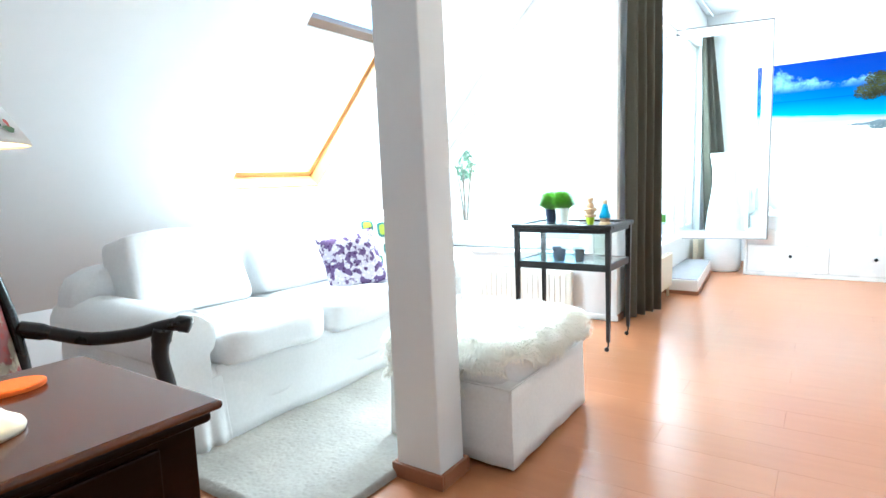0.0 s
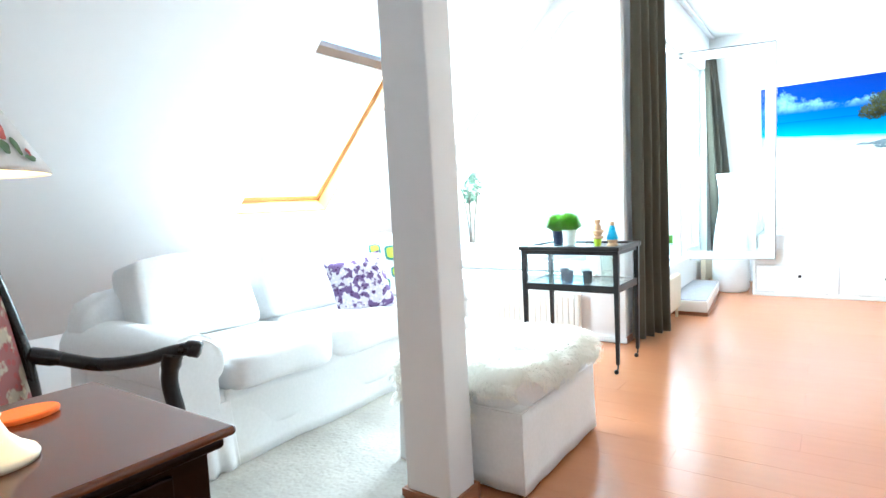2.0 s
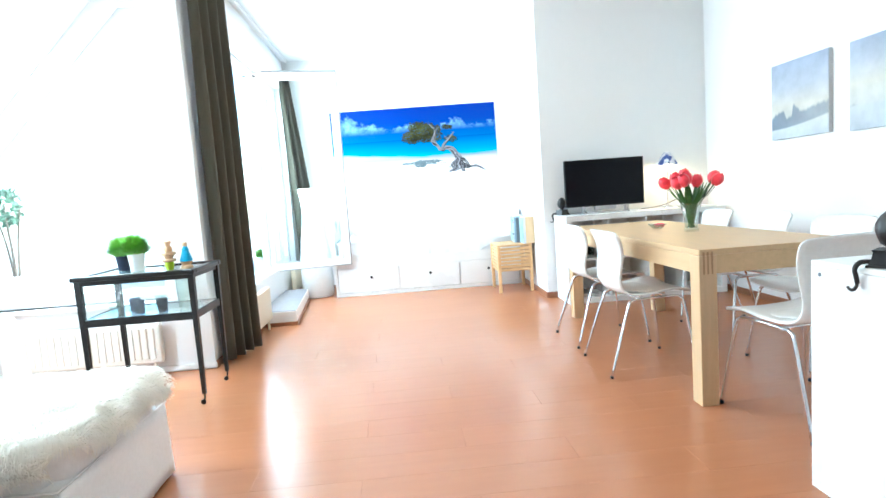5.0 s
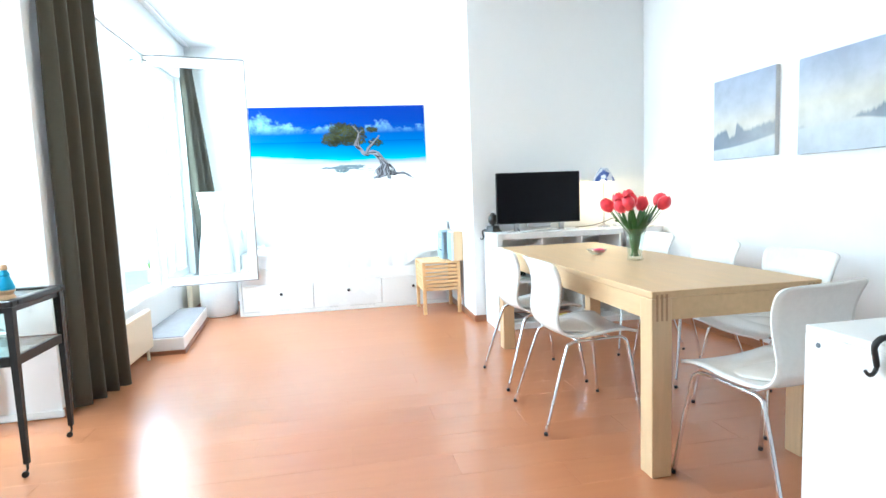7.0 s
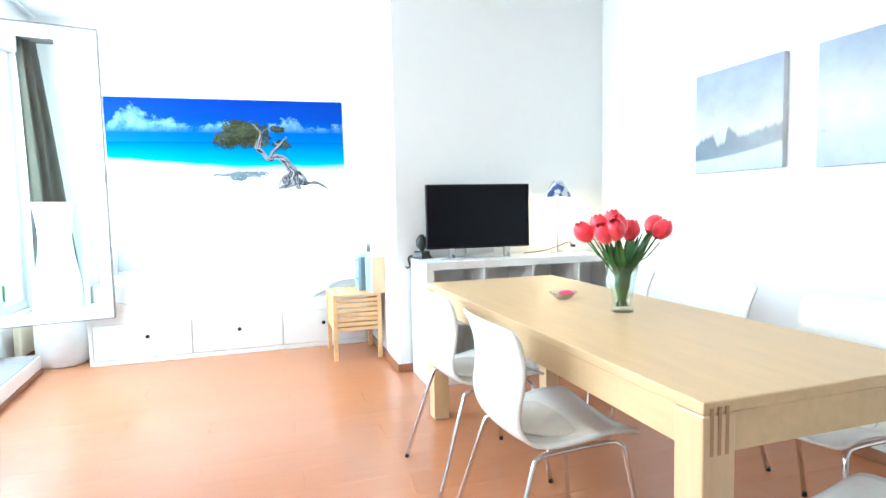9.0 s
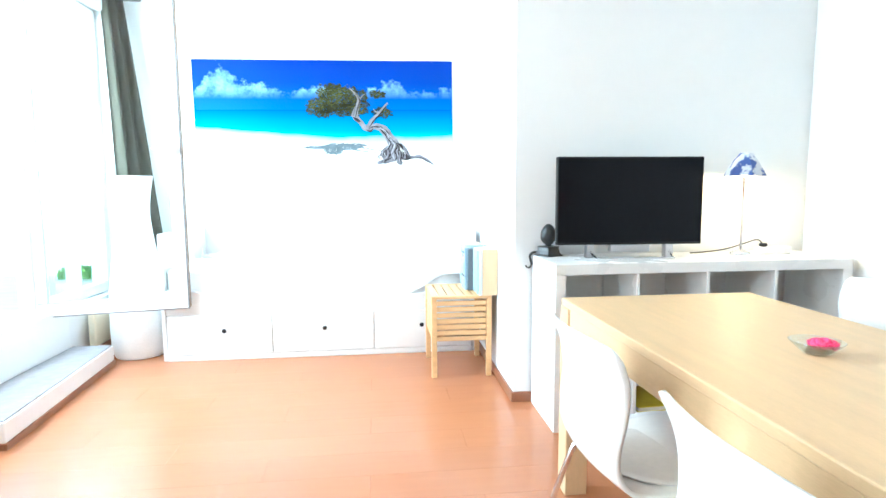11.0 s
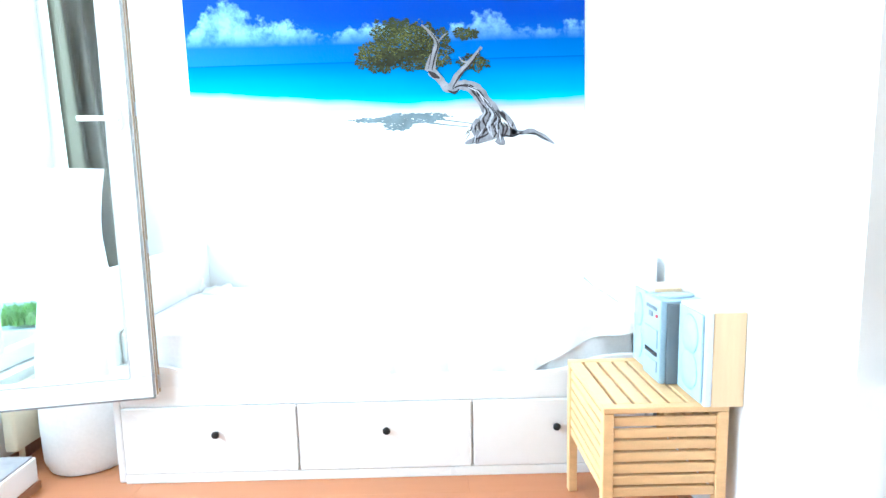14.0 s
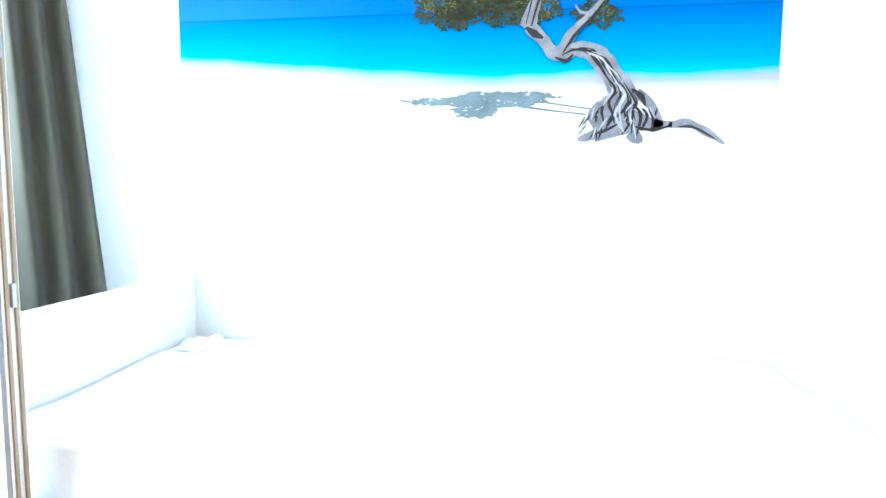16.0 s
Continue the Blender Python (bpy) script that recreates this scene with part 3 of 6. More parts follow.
part("armrest", rolled_arm(0.0), SLIP, sofa, smooth="auto")
part("armrest", rolled_arm(SL - 0.27), SLIP, sofa, smooth="auto")
bm = bmesh.new()
soft(bm, 0.0, 0.03, 0.15, 0.26, SL - 0.03, 0.74, n=6, rough=0.01, m=None)
part("backrest", bm, SLIP, sofa, smooth=True)
for i in range(3):
    y0 = 0.27 + i * (SL - 0.54) / 3
    y1 = y0 + (SL - 0.54) / 3
    bm = bmesh.new()
    soft(bm, 0.20, y0 + 0.004, 0.315, 0.955, y1 - 0.004, 0.485, n=7, cuts=12, rough=0.012, freq=5, seed=i * 3.1)
    part("seat_cushion", bm, SLIP, sofa, smooth=True)
    bm = bmesh.new()
    soft(bm, -0.125, -0.295, -0.205, 0.125, 0.295, 0.195, n=13, cuts=14, rough=0.016, freq=5, seed=i * 2.3 + 1)
    bm.transform(pose(0.30, (y0 + y1) / 2 - (0.075 if i == 0 else 0), 0.66, 0, -14, 0))
    part("back_cushion", bm, SLIP, sofa, smooth=True)


def pattern_cloth(name, base, spots, scale, lo, hi, second=None):
    m = bpy.data.materials.new(name)
    m.use_nodes = True
    N, L = m.node_tree.nodes, m.node_tree.links
    p = N["Principled BSDF"]
    p.inputs["Roughness"].default_value = 0.9
    geo = N.new("ShaderNodeTexCoord")
    nz = N.new("ShaderNodeTexNoise")
    nz.inputs["Scale"].default_value, nz.inputs["Detail"].default_value = scale, 4
    L.new(geo.outputs["Object"], nz.inputs["Vector"])
    vo = N.new("ShaderNodeTexVoronoi")
    vo.inputs["Scale"].default_value = scale * 2.2
    L.new(geo.outputs["Object"], vo.inputs["Vector"])
    ramp = N.new("ShaderNodeValToRGB")
    ramp.color_ramp.elements[0].position, ramp.color_ramp.elements[0].color = lo, (*base, 1)
    ramp.color_ramp.elements[1].position, ramp.color_ramp.elements[1].color = hi, (*spots, 1)
    L.new(nz.outputs[0], ramp.inputs[0])
    mix = N.new("ShaderNodeMix")
    mix.data_type = "RGBA"
    sr = N.new("ShaderNodeValToRGB")
    sr.color_ramp.elements[0].position, sr.color_ramp.elements[1].position = 0.30, 0.42
    L.new(vo.outputs["Distance"], sr.inputs[0])
    inv = N.new("ShaderNodeMath")
    inv.operation = "MULTIPLY"
    inv.inputs[1].default_value = 0.35 if second else 0.0
    L.new(sr.outputs[0], inv.inputs[0])
    L.new(inv.outputs[0], mix.inputs[0])
    L.new(ramp.outputs[0], mix.inputs[6])
    mix.inputs[7].default_value = (*(second or base), 1)
    L.new(mix.outputs[2], p.inputs["Base Color"])
    return m


PURPLE = pattern_cloth("purple_floral_cloth", (0.74, 0.72, 0.74), (0.050, 0.016, 0.085), 24, 0.475, 0.53, (0.26, 0.17, 0.36))
TAPESTRY = pattern_cloth("floral_tapestry", (0.17, 0.018, 0.012), (0.30, 0.235, 0.15), 17, 0.52, 0.57, (0.07, 0.06, 0.055))
PALECLOTH = material("pale_cushion_cloth", (0.74, 0.76, 0.70), 0.9, bump=0.2, bump_scale=400)
LIME = material("lime_print", (0.42, 0.55, 0.05), 0.9)
TEALPRINT = material("teal_print", (0.05, 0.20, 0.17), 0.9)


def cushion(name, m, cloth, label, size=0.42):
    c = thing(name, label=label, category="cushion")
    c.matrix_basis = m
    b = bmesh.new()
    bmesh.ops.create_grid(b, x_segments=16, y_segments=16, size=size / 2)
    top = b
    for v in top.verts:
        u, w = v.co.x / (size / 2), v.co.y / (size / 2)
        k = 1 - 0.06 * (1 - abs(u)) * abs(w) ** 2 - 0.06 * (1 - abs(w)) * abs(u) ** 2
        v.co.x *= k
        v.co.y *= k
        v.co.z = 0.085 * max(0, (1 - u ** 4) * (1 - w ** 4)) ** 0.55 + 0.006 * noise.noise(v.co * 14)
    dup = bmesh.ops.duplicate(b, geom=list(b.faces))
    for g in dup["geom"]:
        if isinstance(g, bmesh.types.BMVert):
            g.co.z = -g.co.z
    bmesh.ops.reverse_faces(b, faces=[g for g in dup["geom"] if isinstance(g, bmesh.types.BMFace)])
    bmesh.ops.remove_doubles(b, verts=list(b.verts), dist=0.002)
    part("cover", b, cloth, c, smooth=True)
    return c


cushion("throw_cushion", Matrix.Translation((1.43, 3.38, 0.605)) @ pose(0, 0, 0, 0, 0, -28) @ pose(0, 0, 0, 0, 68, 0) @ pose(0, 0, 0, 0, 0, 8), PURPLE, "white cushion printed with purple flowers leaning on the sofa", 0.36)
lc = cushion("throw_cushion", Matrix.Translation((1.30, 3.68, 0.655)) @ pose(0, 0, 0, 0, 0, -35) @ pose(0, 0, 0, 0, 68, 0), PALECLOTH, "pale cushion printed with lime and teal squares")
for (u, w, sz) in ((0.09, 0.08, 0.10), (-0.02, 0.11, 0.075), (0.10, -0.05, 0.07), (-0.03, -0.02, 0.09), (0.02, -0.12, 0.06)):
    for k, mm, zz in ((1.0, TEALPRINT, 0.0), (0.72, LIME, 0.0012)):
        s2 = sz / 2 * k
        b = bmesh.new()
        bmesh.ops.create_grid(b, x_segments=8, y_segments=8, size=s2)
        for v in b.verts:
            r = (abs(v.co.x / s2) ** 4 + abs(v.co.y / s2) ** 4) ** 0.25
            mx = max(abs(v.co.x), abs(v.co.y)) / s2
            if r > 0:
                v.co.x, v.co.y = v.co.x * mx / r, v.co.y * mx / r
            uu, ww = (v.co.x - w) / 0.21, (v.co.y + u) / 0.21
            v.co.x, v.co.y = v.co.x - w, v.co.y + u
            v.co.z = 0.087 * max(0, (1 - uu ** 4) * (1 - ww ** 4)) ** 0.55 + 0.003 + zz
        part("print", b, mm, lc, smooth=True)

# ottoman with a sheepskin
ott = thing("ottoman", 2.27, 2.69, 0, 0, "white slipcovered footstool with pleated corners", "footstool")
bm = bmesh.new()
soft(bm, 0.01, 0.01, 0.06, 0.54, 0.70, 0.34, n=14)
part("body", bm, SLIP, ott, smooth=True)
bm = bmesh.new()
soft(bm, 0.0, 0.0, 0.28, 0.55, 0.71, 0.45, n=6, rough=0.008)
part("cushion", bm, SLIP, ott, smooth=True)
skirt("skirt", ott, ((0.545, 0.0, 0), (0.545, 0.71, 0), 0.31, 0.295), ((0.0, 0.005, 0), (0.545, 0.005, 0), 0.31, 0.295), ((0.005, 0.71, 0), (0.005, 0.0, 0), 0.31, 0.295), ((0.545, 0.705, 0), (0.0, 0.705, 0), 0.31, 0.30), wave=0.0022, flare=0.006)
bm = bmesh.new()
tube(bm, [(0.002, -0.004, 0.312), (0.55, -0.004, 0.312), (0.554, 0.71, 0.312)], 0.004, n=6)
part("piping", bm, SLIP, ott, smooth=True)
part("pleat", B(0.543, -0.004, 0.012, 0.556, 0.009, 0.30, bevel=0.004), SLIP, ott, "folded corner pleat")


def hide_height(u, v):
    """The sheepskin's height over the footstool, drooping past its edges."""
    du, dv = max(0, u - 0.535, 0.015 - u), max(0, v - 0.695, 0.015 - v)
    d = math.hypot(du, dv)
    return 0.455 + 0.022 * noise.noise((u * 7, v * 7, 3)) - min(0.17 if v < 0.12 and u < 0.36 else 0.085, 1.5 * d)


rng = random.Random(5)
wool = thing("sheepskin", 2.27, 2.69, 0, 0, "cream long-haired sheepskin draped over the footstool", "sheepskin")
verts, faces = [], []
NU, NV = 26, 34


def hide_outline(a):
    return 0.47 + 0.04 * math.sin(3 * a + 0.5) + 0.04 * math.sin(5 * a)


def hide_place(s, a):
    r = hide_outline(a) * s
    u = 0.275 + r * math.cos(a) * 0.84
    v = 0.350 + r * math.sin(a) * 1.10
    cu, cv = min(max(u, -0.03), 0.585), min(max(v, -0.03), 0.745)
    return Vector((cu, cv, hide_height(u, v)))


for j in range(NU):
    for i in range(NV):
        verts.append(hide_place((j + 0.001) / (NU - 1), 2 * math.pi * i / NV))
for j in range(NU - 1):
    for i in range(NV):
        a, b = j * NV + i, j * NV + (i + 1) % NV
        faces.append((a, a + NV, b + NV, b))
skin = data_part("hide", [tuple(v) for v in verts], faces, FUR, wool, smooth=True)
verts, faces = [], []
for k in range(24000):
    s, a = math.sqrt(rng.random()), rng.random() * 2 * math.pi
    p = hide_place(s, a)
    q = hide_place(min(1.1, s + 0.06), a)
    out = (q - p).normalized()
    up = Vector((0, 0, 1))
    lock = noise.noise_vector(p * 13) * 0.75
    ln = rng.uniform(0.028, 0.052)
    dirv = (out * 0.8 + up * (0.5 if p.z > 0.40 else 0.08) + lock + Vector((rng.uniform(-.3, .3), rng.uniform(-.3, .3), 0))).normalized()
    tip = p + dirv * ln + Vector((0, 0, -0.012))
    mid = p + dirv * ln * 0.55 + Vector((0, 0, 0.006))
    side = dirv.cross(Vector((rng.uniform(-1, 1), rng.uniform(-1, 1), 0.3))).normalized() * 0.0013
    n0 = len(verts)
    verts += [tuple(p - side), tuple(p + side), tuple(mid + side), tuple(mid - side), tuple(tip)]
    faces += [(n0, n0 + 1, n0 + 2, n0 + 3), (n0 + 3, n0 + 2, n0 + 4)]
data_part("wool", verts, faces, FUR, wool, kind="stuff")

# shaggy rug
rug = thing("shag_rug", 0, 0, 0.002, 0, "beige grey shaggy rug lying before the sofa", "rug")
RX0, RX1, RY0, RY1 = 1.50, 2.475, 2.03, 3.95
part("backing", B(RX0 + 0.03, RY0 + 0.03, 0.0, RX1 - 0.03, RY1 - 0.03, 0.006), SHAG, rug)
NX, NY = 190, 340
verts, faces = [], []
for j in range(NY + 1):
    for i in range(NX + 1):
        u, v = -1 + 2 * i / NX, -1 + 2 * j / NY
        x, y = RX0 + (RX1 - RX0) * i / NX, RY0 + (RY1 - RY0) * j / NY
        edge = (abs(u) ** 14 + abs(v) ** 14) ** (1 / 14)
        rim = min(1, max(0, (1 - edge) / 0.03))
        warp = noise.noise_vector((x * 6, y * 6, 0.3)) * 0.02
        h = 0.024 + 0.006 * noise.noise((x * 5, y * 5, 1)) + 0.0015 * noise.noise(((x + warp.x) * 30, (y + warp.y) * 30, 2)) + 0.003 * noise.noise((x * 95, y * 95, 3))
        k = min(1, 1 / edge) if edge > 1 else 1
        cx, cy = (RX0 + RX1) / 2, (RY0 + RY1) / 2
        verts.append((cx + (x - cx) * k + warp.x * 0.3, cy + (y - cy) * k + warp.y * 0.3, 0.001 + h * rim ** 0.5))
for j in range(NY):
    for i in range(NX):
        k = j * (NX + 1) + i
        faces.append((k, k + 1, k + NX + 2, k + NX + 1))
data_part("surface", verts, faces, SHAG, rug, smooth=True)

# writing desk with its lamp
desk = thing("writing_desk", 0, 0, 0, 0, "polished dark mahogany desk with a moulded top", "desk")
DX0, DX1, DY0, DY1, DZ = 2.56, 3.003, 0.40, 1.456, 0.753
bm = bmesh.new()
box(bm, DX0, DY0, DZ - 0.014, DX1, DY1, DZ, bevel=0.006, seg=3)
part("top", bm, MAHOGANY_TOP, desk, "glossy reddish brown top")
# moulding, apron and drawers take the mahogany darkened for shade
part("moulding", B(DX0 + 0.012, DY0 + 0.012, DZ - 0.032, DX1 - 0.012, DY1 - 0.012, DZ - 0.0142, bevel=0.007, seg=3), MAHOGANY_SHADED, desk)
part("apron", B(DX0 + 0.03, DY0 + 0.03, 0.60, DX1 - 0.03, DY1 - 0.03, DZ - 0.0322, bevel=0.003), MAHOGANY_SHADED, desk)
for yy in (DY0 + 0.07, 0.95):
    part("drawer", B(DX1 - 0.030, yy, 0.615, DX1 - 0.022, yy + 0.42, DZ - 0.045, bevel=0.003), MAHOGANY_SHADED, desk)
leg_profile = [(0.014, 0.0), (0.02, 0.01), (0.02, 0.03), (0.012, 0.05), (0.022, 0.30), (0.026, 0.48), (0.018, 0.50), (0.030, 0.525), (0.034, 0.55), (0.028, 0.575), (0.022, 0.585), (0.03, 0.60)]
for lx in (DX0 + 0.075, DX1 - 0.09):
    for ly in (DY0 + 0.07, DY1 - 0.085):
        part("leg", lathe(bmesh.new(), leg_profile, lx, ly, 0, n=20), EBONY, desk, smooth=True)

lamp = thing("table_lamp", 2.834, 1.217, DZ + 0.0002, 0, "cream table lamp with a flowered shade standing lit on the desk", "lamp")
part("base", lathe(bmesh.new(), [(0.050, 0), (0.052, 0.006), (0.049, 0.012), (0.040, 0.018), (0.034, 0.022), (0.021, 0.036), (0.014, 0.052), (0.012, 0.058), (0.015, 0.063), (0.011, 0.07)], n=36), CERAMIC, lamp, smooth=True)
part("stem", lathe(bmesh.new(), [(0.010, 0.07), (0.0075, 0.09), (0.0065, 0.22), (0.006, 0.33), (0.009, 0.345), (0.007, 0.352), (0.015, 0.360), (0.017, 0.385), (0.015, 0.40)], n=24), CERAMIC, lamp, smooth=True)
shade = bmesh.new()
prof = [(0.094, 0.366), (0.0915, 0.373), (0.032, 0.470)]
rings = [[shade.verts.new((r * math.cos(2 * math.pi * i / 40), r * math.sin(2 * math.pi * i / 40), h)) for i in range(40)] for r, h in prof]
for a, c in zip(rings, rings[1:]):
    for i in range(40):
        shade.faces.new((a[i], a[(i + 1) % 40], c[(i + 1) % 40], c[i]))
so = part("shade", shade, SHADE, lamp, "white conical shade with a tulip motif", smooth=True)
so.modifiers.new("thick", "SOLIDIFY").thickness = 0.002
part("bulb", lathe(bmesh.new(), [(0.006, 0.40), (0.010, 0.408), (0.016, 0.42), (0.016, 0.435), (0.008, 0.448)], n=16), glowing("warm_bulb", (1, 0.62, 0.25), 25), lamp, smooth=True)
ROSE = material("printed_rose", (0.55, 0.14, 0.12), 0.9)
ROSELEAF = material("printed_leaf", (0.16, 0.24, 0.14), 0.9)


def on_shade(a, t, off=0.0022):
    r, h = 0.0915 - 0.0595 * t, 0.373 + 0.097 * t
    return Vector(((r + off) * math.cos(a), (r + off) * math.sin(a), h + off * 0.6))


for a0 in (0.35, 2.4, 4.5):
    for da, dt, ra, rt, mm in ((0.0, 0.42, 0.13, 0.13, ROSE), (0.14, 0.22, 0.07, 0.12, ROSELEAF), (-0.05, 0.2, 0.09, 0.09, ROSELEAF), (0.27, 0.08, 0.12, 0.045, ROSELEAF), (0.3, 0.16, 0.05, 0.05, ROSE)):
        b = bmesh.new()
        c = b.verts.new(on_shade(a0 + da, dt))
        ring = [b.verts.new(on_shade(a0 + da + ra * (0.8 + 0.2 * math.sin(3 * q)) * math.cos(q), max(0.01, dt + rt * math.sin(q)))) for q in [2 * math.pi * i / 14 for i in range(14)]]
        for i in range(14):
            b.faces.new((c, ring[i], ring[(i + 1) % 14]))
        part("motif", b, mm, lamp)
felt = tagged(part("coaster", lathe(bmesh.new(), [(0.040, 0), (0.042, 0.003), (0.042, 0.008), (0.040, 0.010)], n=32, m=pose(2.672, 1.306, DZ + 0.0005) @ Matrix.Diagonal((0.8, 1.15, 1, 1))), ORANGE, smooth="auto"), "orange oval felt coaster lying on the desk", "coaster")
bulb_light = new("desk_lamp_light", bpy.data.lights.new("desk_lamp_light", "POINT"))
bulb_light.data.energy, bulb_light.data.color, bulb_light.data.shadow_soft_size = 0.75, (1, 0.60, 0.26), 0.03
bulb_light.location = (2.834, 1.217, DZ + 0.385)

# carved armchair beside the desk
ac = thing("armchair", 2.134, 1.600, 0, -45, "dark carved armchair upholstered in red floral tapestry", "armchair")
bm = bmesh.new()
soft(bm, -0.24, -0.22, 0.36, 0.24, 0.185, 0.48, n=6)
part("seat", bm, TAPESTRY, ac, smooth=True)
bm = bmesh.new()
soft(bm, -0.22, -0.045, 0.0, 0.22, 0.03, 0.50, n=7)
bm.transform(pose(0, -0.235, 0.50, 9, 0, 0))
part("backrest", bm, TAPESTRY, ac, smooth=True)
bm = bmesh.new()
box(bm, -0.25, -0.24, 0.30, 0.25, 0.19, 0.37, bevel=0.01)
part("seat_frame", bm, EBONY, ac)
for s in (1, -1):
    bm = bmesh.new()
    tube(bm, spline([(s * 0.235, -0.26, 0.0), (s * 0.235, -0.23, 0.45), (s * 0.235, -0.25, 0.75), (s * 0.225, -0.31, 1.02)]), 0.018)
    lathe(bm, [(0.018, 0), (0.024, 0.012), (0.012, 0.03)], s * 0.225, -0.31, 1.02, n=12)
    part("back_post", bm, EBONY, ac, smooth=True)
    bm = bmesh.new()
    tube(bm, spline([(s * 0.245, -0.24, 0.725), (s * 0.255, -0.17, 0.705), (s * 0.262, -0.06, 0.672), (s * 0.265, 0.06, 0.675), (s * 0.262, 0.13, 0.692), (s * 0.262, 0.19, 0.70), (s * 0.262, 0.225, 0.692)]), [0.027] * 6 + [0.022] * 24 + [0.028] * 6 + [0.024])
    part("armrest", bm, EBONY, ac, smooth=True)
    bm = bmesh.new()
    tube(bm, spline([(s * 0.258, 0.145, 0.69), (s * 0.256, 0.130, 0.60), (s * 0.25, 0.145, 0.50), (s * 0.245, 0.16, 0.38)]), [0.030] * 4 + [0.025] * 15)
    part("arm_support", bm, EBONY, ac, smooth=True)
    bm = bmesh.new()
    tube(bm, spline([(s * 0.23, 0.15, 0.36), (s * 0.235, 0.155, 0.22), (s * 0.225, 0.14, 0.08), (s * 0.23, 0.155, 0.0)]), 0.022)
    part("front_leg", bm, EBONY, ac, smooth=True)

ac.scale = (1, 1, 0.925)

# dark tea trolley
cart = thing("tea_trolley", 0, 0, 0, 0, "dark wooden tea trolley with glass shelves by the curtain", "trolley")
CX0, CX1, CY0, CY1, CZ = 2.055, 2.685, 4.215, 4.665, 0.765
for x in (CX0 + 0.02, CX1 - 0.015):
    for y in (CY0 + 0.02, CY1 - 0.02):
        bm = bmesh.new()
        prism(bm, [(x - 0.016, y - 0.016), (x + 0.016, y - 0.016), (x + 0.016, y + 0.016), (x - 0.016, y + 0.016)], "z", 0.06, 0.74)
        for v in bm.verts:
            if v.co.z < 0.1:
                v.co.x, v.co.y = x + (v.co.x - x) * 0.62, y + (v.co.y - y) * 0.62
        leg = part("leg", bm, CARTBLACK, cart)
        bm = bmesh.new()
        tube(bm, [(x, y, 0.065), (x, y, 0.035), (x - 0.006, y - 0.004, 0.018)], 0.005)
        lathe(bm, [(0.004, -0.005), (0.014, -0.004), (0.014, 0.004), (0.004, 0.005)], n=14, m=pose(x - 0.008, y - 0.005, 0.0145, 90, 0, 20))
        part("castor", bm, BLACK, leg, smooth="auto")
bm = bmesh.new()
for b in ((CX0 - 0.01, CY0 - 0.01, CX1 + 0.01, CY0 + 0.035), (CX0 - 0.01, CY1 - 0.035, CX1 + 0.01, CY1 + 0.01), (CX0 - 0.01, CY0 + 0.035, CX0 + 0.035, CY1 - 0.035), (CX1 - 0.035, CY0 + 0.035, CX1 + 0.01, CY1 - 0.035)):
    box(bm, b[0], b[1], 0.738, b[2], b[3], CZ, bevel=0.006)
part("top_frame", bm, CARTBLACK, cart)
part("tray_glass", B(CX0 + 0.03, CY0 + 0.03, 0.752, CX1 - 0.03, CY1 - 0.03, 0.758), BLUEGLASS, cart, "bluish glass tray")
for b in ((CX0 + 0.035, CY0 + 0.008, CX1 - 0.03, CY0 + 0.028), (CX0 + 0.035, CY1 - 0.028, CX1 - 0.03, CY1 - 0.008), (CX0 + 0.008, CY0 + 0.035, CX0 + 0.028, CY1 - 0.035), (CX1 - 0.028, CY0 + 0.035, CX1 - 0.008, CY1 - 0.035)):
    part("rail", B(b[0], b[1], 0.712, b[2], b[3], 0.7375, bevel=0.003), CARTBLACK, cart)
    part("rail", B(b[0], b[1], 0.485, b[2], b[3], 0.528, bevel=0.003), CARTBLACK, cart)
part("shelf_glass", B(CX0 + 0.03, CY0 + 0.03, 0.519, CX1 - 0.03, CY1 - 0.03, 0.525), BLUEGLASS, cart, "bluish glass shelf")
bm = bmesh.new()
box(bm, CX0 + 0.036, CY0 + 0.012, 0.53, CX1 - 0.032, CY0 + 0.015, 0.711)
box(bm, CX1 - 0.017, CY0 + 0.037, 0.53, CX1 - 0.014, CY1 - 0.037, 0.711)
part("side_glass", bm, CLEAR, cart)

def tumbler(name, x, y, z, r, h, mat, label, category="glass"):
    b = lathe(bmesh.new(), [(r * 0.8, 0), (r * 0.82, 0.004), (r, h), (r - 0.002, h), (r * 0.8 - 0.002, 0.008), (0.001, 0.007)], n=20, m=pose(x, y, z))
    return tagged(part(name, b, mat, smooth="auto"), label, category)


for i, (gx, gy) in enumerate(((2.20, 4.33), (2.27, 4.42), (2.34, 4.32), (2.40, 4.45), (2.46, 4.33))):
    tagged(tumbler("drinking_glass", gx, gy, 0.5255, 0.03, 0.075, COBALT if i % 3 else CLEAR, "small blue tumbler standing on the trolley's glass shelf"), group="glasses on the trolley")
tumbler("carafe", 2.57, 4.38, 0.5255, 0.045, 0.17, CLEAR, "tall clear glass carafe on the trolley shelf", "carafe")


